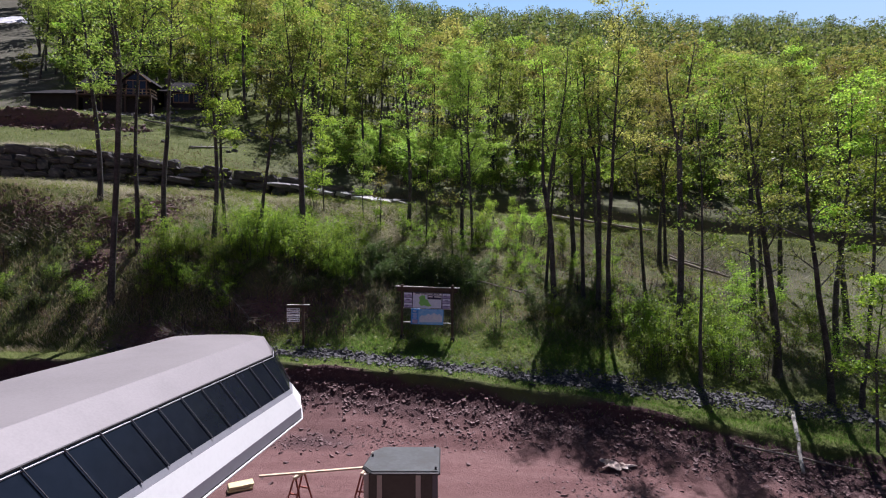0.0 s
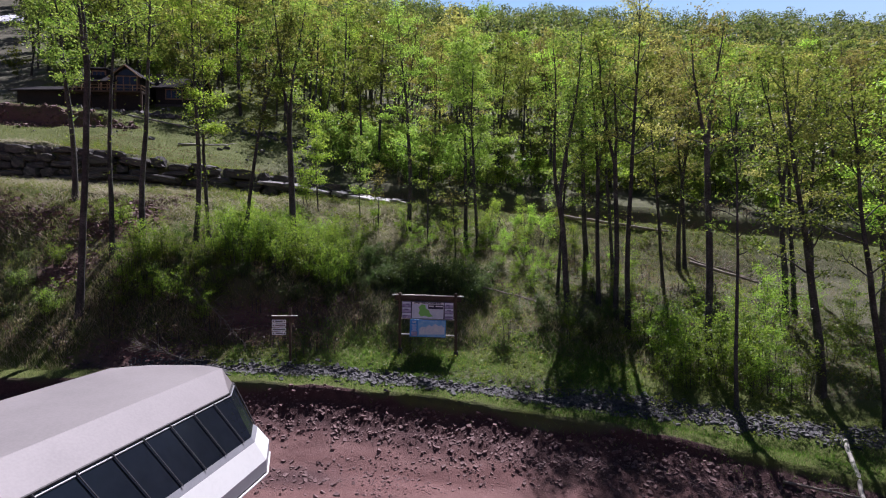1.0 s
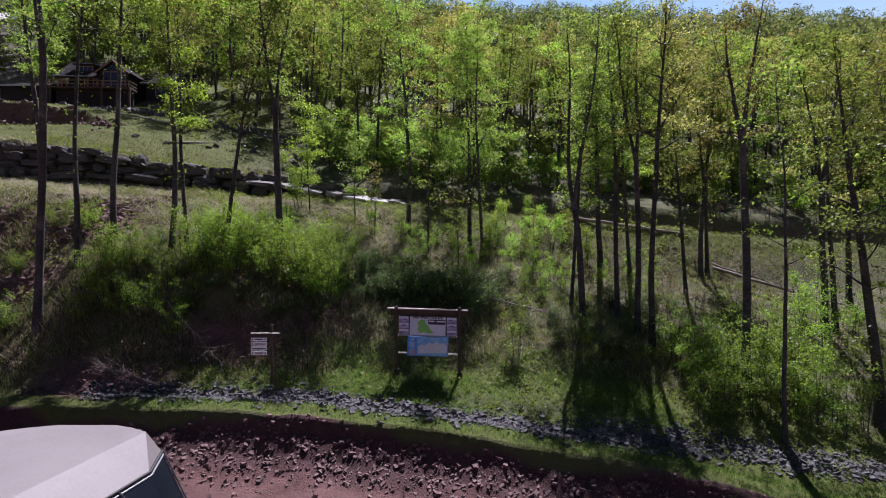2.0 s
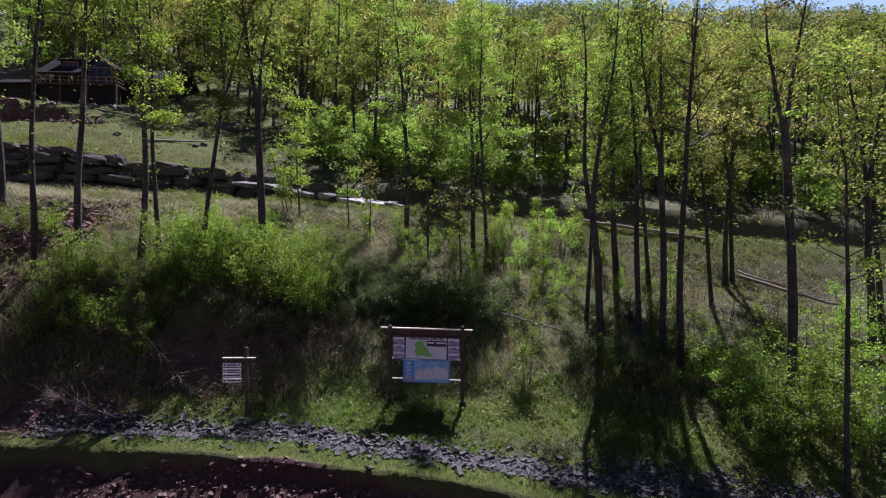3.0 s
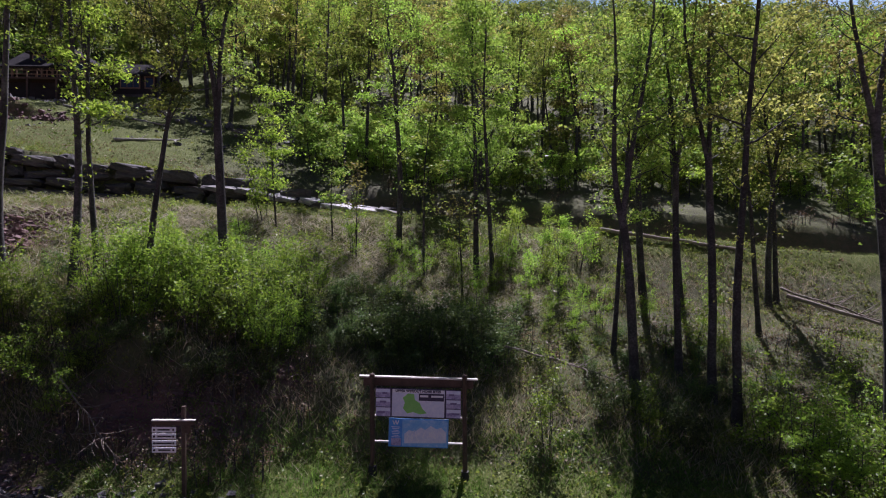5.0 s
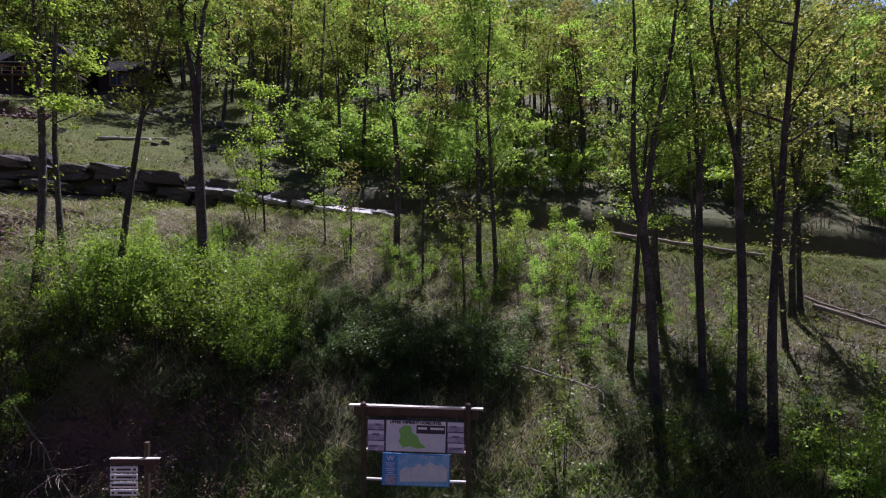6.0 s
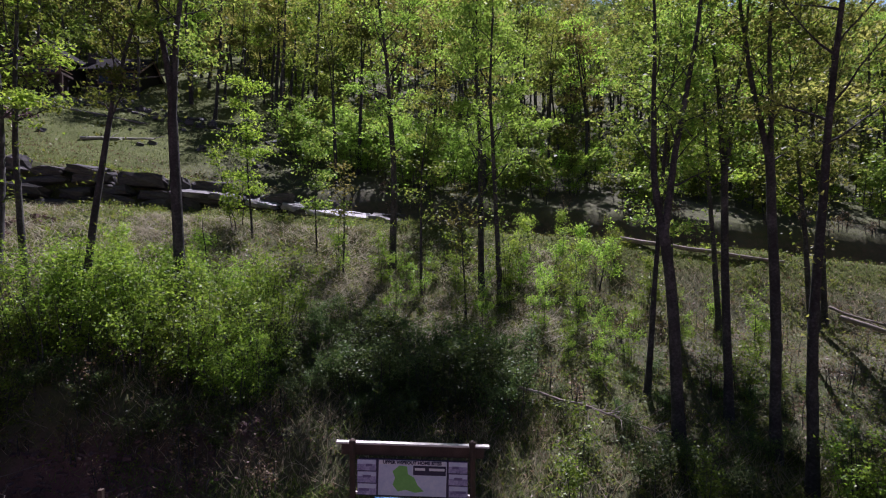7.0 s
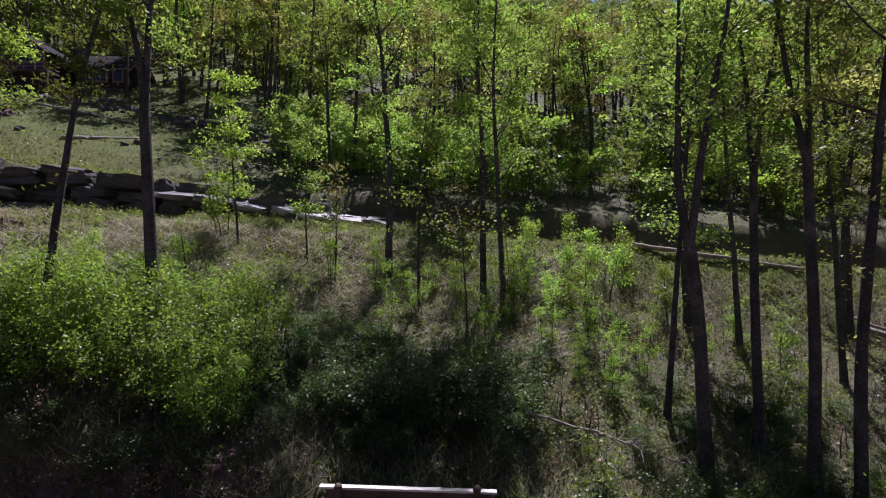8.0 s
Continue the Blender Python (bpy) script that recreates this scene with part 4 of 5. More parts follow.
while x < -3.4:
    wide = rng.uniform(1.3, 2.5)
    mid_x = x + wide / 2
    y = float(lerp(mid_x, CREST_Y)) + 1.15 + rng.uniform(-0.12, 0.12)
    top = np.interp(mid_x, [-15.2, -13, -9, -4.3], [14.95, 14.7, 14.1, 13.35])
    mt = SLAB if -10.8 < mid_x < -4.6 else DULLSLAB
    b = part("flagstone", slabs[i % 5].copy(), mt)
    b.location, b.rotation_euler = (mid_x, y, top - 0.16), (rng.uniform(0.14, 0.30), 0.16 + rng.uniform(-0.05, 0.05), rng.uniform(-0.12, 0.12))
    b.scale = (wide * 1.04, rng.uniform(1.5, 1.9), rng.uniform(0.34, 0.46))
    tagged(b, "flat pale flagstone lying along the road edge" if mt is SLAB else "flat grey stone slab capping the low wall", "stone", "flagstones along the road")
    x += wide
    i += 1


# ---- fallen wood ----
def fallen(name, a, b, r1, r2, material, label, twigs=0, seed=1, category="log"):
    rng = np.random.RandomState(seed)
    soup = Soup()
    ob = thing(name, label, category)
    a, b = np.array(a, float), np.array(b, float)
    pts = np.linspace(a, b, 8) + rng.normal(size=(8, 3)) * np.linalg.norm(b - a) * (0.006 if twigs > 3 else 0.002)
    pts[:, 2] = np.maximum(pts[:, 2], ground_z(pts[:, 0], pts[:, 1]) + r2 * 0.4)
    soup.tube(np.concatenate([pts[:1] + 1e-3, pts, pts[-1:] - 1e-3]), np.concatenate([[0.001], np.linspace(r1, r2, 8), [0.001]]), 8)
    for _ in range(twigs):
        t = rng.uniform(0.25, 1.0)
        p = a + (b - a) * t
        w = (b - a) / np.linalg.norm(b - a) + rng.normal(size=3) * 0.6 + np.array([0, 0, 0.25])
        q = bent(p, w / np.linalg.norm(w), rng.uniform(0.5, 1.6), 4, rng, 0.2)
        twig = Soup()
        twig.tube(q, np.linspace(r2 * 0.7 + 0.006, 0.004, 5), 4)
        part("twig", twig.mesh("twig"), material, ob)
    part("stem", soup.mesh("stem"), material, ob)
    return ob


def on(x, y, h=0.0):
    return (x, y, gz(x, y) + h)


fallen("log", on(15.5, 22.3, 0.1), on(13.1, 18.3, 0.1), 0.085, 0.065, BIRCH, "pale barkless birch log lying on the grass")
fallen("fallen_branch", on(2.2, 32.6, 0.95), on(6.9, 31.5, 0.2), 0.05, 0.02, DEADWOOD, "fallen grey dead branch on the bank", 26, 2, "branch")
fallen("fallen_branch", on(-13.3, 29.3, 0.5), on(-9.8, 27.6, 0.15), 0.035, 0.012, DEADWOOD, "fallen pale twiggy branch on the bank", 20, 3, "branch")
fallen("fallen_branch", on(-12.0, 26.4, 0.2), on(-15.0, 27.0, 0.3), 0.03, 0.01, DEADWOOD, "heap of pale dead twigs on the red bank", 34, 4, "branch")
fallen("fallen_branch", on(17.5, 39.0, 0.9), on(24.5, 36.0, 0.3), 0.12, 0.04, DEADWOOD, "fallen dead branch propped by the trees", 12, 5, "branch")
fallen("fallen_branch", on(18.2, 40.6, 0.5), on(22.6, 38.4, 0.3), 0.07, 0.03, DEADWOOD, "tangle of grey dead branches under the trees", 34, 12, "branch")
fallen("log", on(-34.6, 57.4, 0.12), on(-25.0, 57.6, 0.14), 0.10, 0.07, BIRCH, "long pale log lying across the grass slope")
fallen("log", on(-25.6, 50.8, 0.12), on(-22.0, 53.6, 0.4), 0.13, 0.06, BIRCH, "pale fallen trunk with its root end on the grass", 3, 7)
fallen("log", on(9.5, 44.4, 0.15), on(18, 43.5, 0.15), 0.13, 0.09, DEADWOOD, "thin grey log lying along the terrace")
fallen("fallen_branch", on(11.5, 19.9, 0.1), on(15.2, 18.6, 0.1), 0.05, 0.03, DEADWOOD, "grey branch lying in the verge", 3, 9, "branch")


# ---- lift terminal ----
WHITE = solid("white_panel_paint", [(0.75, 0.77, 0.75), (0.81, 0.83, 0.81), (0.84, 0.86, 0.84)], 0.6, 12, 0.35, bump=0.04, depth=0.003)
# roof top greys lighter, edge greys darker: shading by slope put into colour
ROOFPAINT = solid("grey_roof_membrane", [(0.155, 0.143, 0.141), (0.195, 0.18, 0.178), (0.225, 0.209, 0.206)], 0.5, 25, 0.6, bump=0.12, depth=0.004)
ROOFSIDE = solid("shaded_roof_edge", [(0.135, 0.122, 0.122), (0.165, 0.15, 0.15), (0.19, 0.174, 0.173)], 0.8, 25, 0.6, bump=0.12, depth=0.004)
# this grey holds the shade that lies on the skirt below the white panels
SKIRT = solid("skirt_shade_grey", [(0.32, 0.33, 0.37), (0.38, 0.39, 0.43)], 0.6, 12, 0.45, bump=0.04, depth=0.003)
SMOKED = solid("smoked_glazing", [(0.006, 0.008, 0.014), (0.012, 0.015, 0.024)], 0.7, 6, 0.15, bump=0.0, spec=0.2)
RUBBER = solid("black_rubber", [(0.015, 0.015, 0.016), (0.03, 0.03, 0.03)], 4, 30, 0.7)
STEEL = solid("galvanised_steel", [(0.28, 0.29, 0.30), (0.42, 0.43, 0.44)], 3, 40, 0.45, 0.7)
GREYBAR = solid("dark_grey_glazing_bar", [(0.055, 0.057, 0.062), (0.085, 0.087, 0.092)], 3, 30, 0.5)
MULLION = solid("dull_grey_mullion", [(0.22, 0.23, 0.25), (0.30, 0.31, 0.33)], 3, 30, 0.4)

T_LONG = 19.0
T_MID, T_SKEW = -6.2, 0.137      # middle line: x at 13 m, and its drift to the side per metre


def t_at(x, y, z):
    """A point of the terminal: x metres off its middle line, y along the yard, z up."""
    return Vector((T_MID + T_SKEW * (y - 13) + x, y, z))


# rings round the housing from the roof down: height, then half of the plan: side corner, chamfer, front corner
RINGS = [
    (6.62, (1.225, 13.70), (0.86, 13.88), (0.50, 14.00)),
    (6.25, (1.76, 13.05), (1.39, 13.83), (0.62, 14.22)),
    (5.40, (2.28, 12.93), (1.91, 13.71), (0.95, 14.45)),
    (5.29, (2.34, 12.95), (1.95, 13.82), (0.98, 14.55)),
    (4.87, (2.50, 13.10), (2.03, 14.18), (1.05, 14.85)),
    (4.58, (2.51, 13.10), (2.03, 14.18), (1.05, 14.85)),
]


def outline(k):
    """The corners of ring k, from the back of one side round the nose to the back of the other."""
    z, side, cham, front = RINGS[k]
    half = [(side[0], 13 - T_LONG), side, cham, front]
    return [t_at(x, y, z) for x, y in half] + [t_at(-x, y, z) for x, y in reversed(half)]


def panel(name, corners, material, thick=0.04, label=""):
    bm = bmesh.new()
    face = bm.faces.new([bm.verts.new(p) for p in corners])
    face.normal_update()
    mid = face.calc_center_median()
    if face.normal.dot(mid - t_at(0, min(mid.y, 12.0), 5.6)) < 0:
        face.normal_flip()
    bmesh.ops.solidify(bm, geom=[face], thickness=thick)
    return part(name, bm, material, terminal, label)


def trim_rod(name, a, b, r, material, out=0.012):
    push = Vector((math.copysign(out, a.x - (T_MID + T_SKEW * (a.y - 13))), 0, 0.004))
    return part(name, rod(bmesh.new(), a + push, b + push, r, sides=6), material, terminal)


terminal = thing("lift_terminal", "large grey and white chairlift terminal housing with dark glazing", "lift station")
panel("roof_top", outline(0), ROOFPAINT, 0.05, "flat grey roof top in the lighter, lit tone")
panel("underside", outline(5), RUBBER, 0.05, "dark underside")
for k, mt, nm, words in ((0, ROOFSIDE, "roof_panel", "sloping grey roof edge in a darker, shaded tone"), (2, MULLION, "sill_band", "dull grey sill band"), (3, WHITE, "side_panel", "glossy white side panel"), (4, SKIRT, "skirt", "lower skirt toned grey for its shade")):
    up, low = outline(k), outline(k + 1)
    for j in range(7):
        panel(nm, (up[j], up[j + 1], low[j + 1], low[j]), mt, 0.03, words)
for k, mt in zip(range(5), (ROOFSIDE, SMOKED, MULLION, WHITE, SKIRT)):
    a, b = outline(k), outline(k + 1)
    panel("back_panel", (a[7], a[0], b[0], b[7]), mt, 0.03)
up, low = outline(1), outline(2)
BAY, SLANT = 0.61, 0.30
for j in range(7):
    if j in (0, 6):
        # long side: separate panes between leaning mullions
        fore_u, fore_l = (up[1], low[1]) if j == 0 else (up[6], low[6])
        way_u = Vector((T_SKEW, 1, 0))
        n = int((T_LONG - 1) / BAY)
        for i in range(n):
            a, b = fore_u - way_u * BAY * i, fore_u - way_u * BAY * (i + 1)
            c, d = fore_l - way_u * (BAY * (i + 1) - SLANT), fore_l - way_u * max(0.0, BAY * i - SLANT)
            panel("pane", (a, b, c, d), SMOKED, 0.02)
            trim_rod("mullion", b, c, 0.010, GREYBAR, 0.026)
    else:
        panel("pane", (up[j], up[j + 1], low[j + 1], low[j]), SMOKED, 0.02)
        if j < 5:
            trim_rod("mullion", up[j + 1], low[j + 1], 0.014, GREYBAR, 0.03)
for j in range(7):
    trim_rod("eave_trim", outline(1)[j], outline(1)[j + 1], 0.022, RUBBER)
    trim_rod("gutter_lip", outline(1)[j] + Vector((0, 0, -0.05)), outline(1)[j + 1] + Vector((0, 0, -0.05)), 0.014, MULLION, 0.035)
    trim_rod("bottom_trim", outline(5)[j], outline(5)[j + 1], 0.022, WHITE)
bm = bmesh.new()
foot = t_at(0, 5, 0)
rod(bm, (foot.x, foot.y, gz(foot.x, foot.y) - 0.3), (foot.x, foot.y, 4.75), 0.55, 0.5, 20)
part("mast", bm, STEEL, terminal, "round steel support mast")


# ---- operator booth ----
BOOTHWALL = solid("grey_booth_cladding", [(0.10, 0.10, 0.11), (0.15, 0.15, 0.16)], 1, 20, 0.6, bump=0.1)
BOOTHROOF = solid("wet_grey_roof_sheet", [(0.075, 0.062, 0.05), (0.085, 0.09, 0.092), (0.13, 0.137, 0.14)], 1.2, 10, 0.3, bump=0.08)
BOOTHGLASS = solid("dusty_booth_glass", [(0.03, 0.032, 0.026), (0.055, 0.058, 0.046)], 1.5, 8, 0.2, bump=0)
TANFRAME = solid("tan_timber_frame", [(0.42, 0.37, 0.30), (0.55, 0.50, 0.42)], 2, 30, 0.7)
YELLOW = solid("yellow_block", [(0.58, 0.48, 0.22), (0.74, 0.66, 0.38)], 2, 20, 0.7)
LUMBER = solid("pale_sawn_lumber", [(0.42, 0.32, 0.20), (0.58, 0.46, 0.31), (0.66, 0.55, 0.40)], 2, 30, 0.7, bump=0.2)
REDPAINT = solid("worn_red_steel", [(0.22, 0.05, 0.03), (0.34, 0.09, 0.06)], 4, 30, 0.5)
CLOTH = solid("dirty_white_cloth", [(0.46, 0.34, 0.29), (0.62, 0.50, 0.43), (0.74, 0.64, 0.56)], 3, 20, 0.9)
BLACK = solid("black_paint", [(0.012, 0.012, 0.013), (0.025, 0.025, 0.025)], 3, 30, 0.5)

BX, BY, BW, BD = -1.02, 12.75, 1.85, 1.5
bz, BH = gz(BX, BY), 3.70 - gz(BX, BY)
booth = thing("operator_booth", "small grey lift operator booth with flat roof and windows", "booth", (BX, BY, bz))
bm = bmesh.new()
w, d = BW / 2, BD / 2
ring = [(-w + 0.24, -d), (w, -d), (w, d), (-w + 0.36, d), (-w + 0.12, d - 0.28), (-w, -d + 0.3)]
bot, top = [bm.verts.new((x, y, BH - 0.10)) for x, y in ring], [bm.verts.new((x, y, BH)) for x, y in ring]
bm.faces.new(bot), bm.faces.new(top)
for k in range(6):
    bm.faces.new((bot[k], bot[(k + 1) % 6], top[(k + 1) % 6], top[k]))
bmesh.ops.bevel(bm, geom=bm.edges[:], offset=0.02, segments=2, affect="EDGES")
part("roof", bm, BOOTHROOF, booth, "flat grey sheet roof with brown stains")
bm = bmesh.new()
for (x0, y0), (x1, y1) in zip(ring, ring[1:] + ring[:1]):
    rod(bm, (x0, y0, BH - 0.06), (x1, y1, BH - 0.06), 0.035, sides=6)
part("roof_rim", bm, BLACK, booth, "black roof rim")
for sx in (-1, 1):
    part("wall", box(bmesh.new(), (sx * (w - 0.10), 0, 0.55), (0.06, BD - 0.2, 1.1), bevel=0.008), BOOTHWALL, booth)
    part("window", box(bmesh.new(), (sx * (w - 0.10), 0, (BH - 0.1 + 1.1) / 2), (0.02, BD - 0.3, BH - 1.2)), BOOTHGLASS, booth)
for sy in (-1, 1):
    part("wall", box(bmesh.new(), (0, sy * (d - 0.10), 0.55), (BW - 0.2, 0.06, 1.1), bevel=0.008), BOOTHWALL, booth)
    part("window", box(bmesh.new(), (0, sy * (d - 0.10), (BH - 0.1 + 1.1) / 2), (BW - 0.3, 0.02, BH - 1.2)), BOOTHGLASS, booth)
for x, y in ((-w + 0.10, -d + 0.10), (-w + 0.42, -d + 0.085), (w - 0.5, -d + 0.085), (w - 0.10, -d + 0.10), (w - 0.1, d - 0.1), (-w + 0.1, d - 0.1), (-w + 0.085, 0.1)):
    part("post", box(bmesh.new(), (x, y, (BH - 0.1) / 2), (0.12, 0.085, BH - 0.1), bevel=0.008), TANFRAME if x < w - 0.3 else BOOTHWALL, booth)
part("floor", box(bmesh.new(), (0, 0, 0.02), (BW - 0.1, BD - 0.1, 0.1)), BOOTHWALL, booth)
for x, y in ((-w + 0.15, d - 0.62), (w - 0.12, d - 0.06), (w - 0.08, -d + 0.12)):
    part("roof_bracket", box(bmesh.new(), (x, y, BH + 0.03), (0.05, 0.05, 0.07)), BLACK, booth)


def sawhorse(x, y, turn, label):
    z = gz(x, y)
    ob = thing("sawhorse", label, "sawhorse", (x, y, z), "sawhorses in the yard")
    ob.rotation_euler = (0, 0, radians(turn))
    high = 1.92 - z
    part("beam", box(bmesh.new(), (0, 0, high), (0.55, 0.09, 0.10), bevel=0.008), LUMBER, ob)
    for sx in (-1, 1):
        for sy in (-1, 1):
            bm = bmesh.new()
            rod(bm, (sx * 0.28, sy * 0.3, -0.02), (sx * 0.22, sy * 0.03, high), 0.03, sides=6)
            part("leg", bm, REDPAINT, ob, "worn red steel leg")
        part("spreader", box(bmesh.new(), (sx * 0.25, 0, high * 0.45), (0.04, 0.34, 0.04)), REDPAINT, ob)
    return ob


sawhorse(-4.5, 15.76, 70, "red-legged sawhorse standing on the dirt yard")
sawhorse(-2.5, 16.05, 80, "red-legged sawhorse standing beside the booth")
plank = part("plank", box(bmesh.new(), (0, 0, 0), (3.3, 0.10, 0.05), bevel=0.006), LUMBER)
plank.location, plank.rotation_euler = (-4.05, 15.84, 1.995), (0, 0, radians(11))
tagged(plank, "long pale sawn plank laid across two sawhorses", "plank")
x, y = -6.65, 16.5
bm = bmesh.new()
for k in range(2):
    box(bm, (0.03 * k, 0.02 * (k % 2), 0.05 + 0.09 * k), (0.78, 0.42, 0.085), (0, 0, 4 * k - 4), 0.03)
blk = part("foam_block", bm, YELLOW)
blk.location, blk.rotation_euler = (x, y, gz(x, y)), (0, 0, radians(28))
tagged(blk, "pale yellow foam block lying on the dirt", "foam block")
x, y = 6.5, 18.9
bm = bmesh.new()
bmesh.ops.create_grid(bm, x_segments=14, y_segments=10, size=0.5)
for v in bm.verts:
    far_out = 1 + 0.35 * math.sin(3 * math.atan2(v.co.y, v.co.x) + 0.7) + 0.2 * math.sin(8 * math.atan2(v.co.y, v.co.x))
    v.co = Vector((v.co.x * far_out, v.co.y * 0.6 * far_out, max(0.015, 0.08 + 0.13 * float(bumps(v.co.x, v.co.y, 9, 9)) + 0.12 * math.exp(-9 * v.co.length_squared) - 0.25 * v.co.length_squared)))
bmesh.ops.solidify(bm, geom=bm.faces[:], thickness=0.02)
rag = part("crumpled_sheet", bm, CLOTH)
rag.location, rag.rotation_euler = (x, y, gz(x, y)), (0, 0, -0.3)
tagged(rag, "crumpled dirty white plastic sheet on the dirt", "sheet")


# ---- map board ----
POSTWOOD = solid("dark_stained_timber", [(0.035, 0.022, 0.015), (0.07, 0.045, 0.03), (0.10, 0.07, 0.05)], 3, 30, 0.75, bump=0.4)
PALEWOOD = solid("sun_bleached_timber", [(0.55, 0.53, 0.48), (0.68, 0.66, 0.61)], 3, 30, 0.7, bump=0.3)
PAPER = solid("white_sign_print", [(0.76, 0.78, 0.82), (0.82, 0.84, 0.88)], 2, 20, 0.4, bump=0)
PALEMAP = solid("pale_blue_map_print", [(0.55, 0.63, 0.80), (0.66, 0.72, 0.86), (0.76, 0.80, 0.90)], 3.5, 14, 0.4, bump=0)
MAPGREEN = solid("map_green_print", [(0.16, 0.50, 0.10), (0.24, 0.62, 0.14)], 4, 20, 0.4, bump=0)
NAVY = solid("navy_print", [(0.012, 0.012, 0.05), (0.025, 0.025, 0.08)], 4, 20, 0.4, bump=0)
SKYBLUE = solid("blue_print", [(0.04, 0.26, 0.70), (0.07, 0.34, 0.80)], 3, 20, 0.4, bump=0)
TRAILMAP = solid("trail_map_print", [(0.10, 0.40, 0.80), (0.22, 0.52, 0.85), (0.45, 0.66, 0.88)], 5, 16, 0.4, bump=0)
PHOTO = solid("purple_photo_print", [(0.12, 0.10, 0.22), (0.36, 0.34, 0.56), (0.62, 0.60, 0.76)], 6, 22, 0.4, bump=0)

HILLPRINT = solid("violet_hill_print", [(0.12, 0.10, 0.24), (0.22, 0.19, 0.36)], 6, 22, 0.4, bump=0)
board = thing("map_board", "large wooden information board with printed maps on two dark posts", "sign board", (0, 27.85, 0))
PL, PR, TOP = -2.27, 0.52, 6.98
for x, top in ((PL, TOP), (PR, TOP - 0.05)):
    z = gz(x, 27.85)
    bm = bmesh.new()
    rod(bm, (x, 0, z - 0.2), (x, 0, top - 0.03), 0.075, 0.07, 12)
    bmesh.ops.create_uvsphere(bm, u_segments=12, v_segments=6, radius=0.085, matrix=pose(x, 0, top))
    part("post", bm, POSTWOOD, board)
    bm = bmesh.new()
    rod(bm, (x, 0, z - 0.1), (x, 0, z + 0.24), 0.15, 0.12, 10)
    part("footing", bm, RUBBER, board)
MIDX, ROLLED = (PL + PR) / 2, 2.0


def bar(name, y, z, size, material, label="", x=MIDX):
    return part(name, box(bmesh.new(), (x, y + 0.10, z - (x - MIDX) * math.tan(radians(ROLLED))), size, (0, ROLLED, 0), min(0.008, size[1] * 0.4)), material, board, label)


bar("header_beam", 0.03, 6.73, (3.35, 0.06, 0.26), POSTWOOD)
bar("cap_rail", 0.03, 6.88, (3.60, 0.14, 0.045), PALEWOOD, "pale weathered cap rail")
bar("rail", 0.02, 5.70, (2.95, 0.07, 0.05), PALEWOOD, "pale cross rail")
bar("rail", 0.02, 4.91, (2.95, 0.07, 0.05), PALEWOOD, "pale cross rail")
bar("upper_panel", -0.12, 6.15, (2.52, 0.025, 0.87), NAVY, "dark-edged upper panel")
bar("lower_panel", -0.12, 5.25, (1.80, 0.025, 0.86), SKYBLUE, "blue lower panel")
bar("map_sheet", -0.138, 6.15, (1.58, 0.006, 0.82), PALEMAP, "pale map with green plots")
for sx in (-1, 1):
    for k in range(3):
        bar("photo", -0.138, 6.43 - 0.28 * k, (0.44, 0.006, 0.26), PHOTO, "small purple-grey photograph", MIDX + sx * 1.06)
for sx in (-1, 1):
    for k in range(3):
        z0, x0 = 6.43 - 0.28 * k, MIDX + sx * 1.06
        bar("photo_sky", -0.1425, z0 + 0.07, (0.42, 0.004, 0.10), PALEMAP, "pale sky in the picture", x0)
        bar("photo_house", -0.1465, z0 + (0.0, 0.02, -0.01)[k], (0.15 + 0.04 * k, 0.004, 0.06), HILLPRINT, "dark building in the picture", x0 + 0.06 * (k - 1) * sx)
        bar("photo_ground", -0.1425, z0 - 0.09, (0.42, 0.004, 0.05), PHOTO, "", x0)
bar("title_strip", -0.143, 6.51, (1.54, 0.006, 0.10), PAPER, "white title strip")
bar("trail_map", -0.138, 5.25, (1.36, 0.006, 0.80), TRAILMAP, "blue and white trail map", MIDX + 0.19)
bm = bmesh.new()
ridge_line = [(-0.62, -0.30), (-0.62, -0.02), (-0.48, 0.10), (-0.30, 0.04), (-0.12, 0.17), (0.02, 0.10), (0.18, 0.22), (0.36, 0.12), (0.50, 0.16), (0.64, 0.02), (0.64, -0.30)]
low, high = [bm.verts.new((MIDX + 0.19 + x, -0.040, 5.25 + z)) for x, z in ridge_line], [bm.verts.new((MIDX + 0.19 + x, -0.046, 5.25 + z)) for x, z in ridge_line]
bm.faces.new(high)
for k in range(len(ridge_line)):
    bm.faces.new((low[k], low[(k + 1) % len(ridge_line)], high[(k + 1) % len(ridge_line)], high[k]))
part("map_mountain", bm, PALEMAP, board, "pale snowy mountain on the map")
bm = bmesh.new()
trail_rng = random.Random(5)
for k in range(22):
    x, z = MIDX + 0.19 + trail_rng.uniform(-0.5, 0.5), 5.25 + trail_rng.uniform(-0.1, 0.1)
    rod(bm, (x, -0.048, z), (x + trail_rng.uniform(-0.12, 0.12), -0.048, z - trail_rng.uniform(0.08, 0.2)), 0.007, sides=4)
part("map_trails", bm, PAPER, board, "white trail lines")
for k in range(7):
    bar("mark", -0.145, 5.42 - 0.05 * k, (0.26 - 0.05 * (k % 3), 0.004, 0.02), PALEMAP, "pale unreadable line", MIDX - 0.68)
bar("leaflet", -0.138, 4.97, (0.30, 0.006, 0.22), PHOTO, "small picture", MIDX - 0.68)
bar("logo_plate", -0.145, 6.34, (0.76, 0.006, 0.22), NAVY, "dark blue plate", MIDX + 0.40)
for k, (dx, wd) in enumerate(((-0.22, 0.24), (0.17, 0.36))):
    bar("mark", -0.150, 6.37, (wd, 0.005, 0.06), PAPER, "pale unreadable mark", MIDX + 0.40 + dx)
bm = bmesh.new()
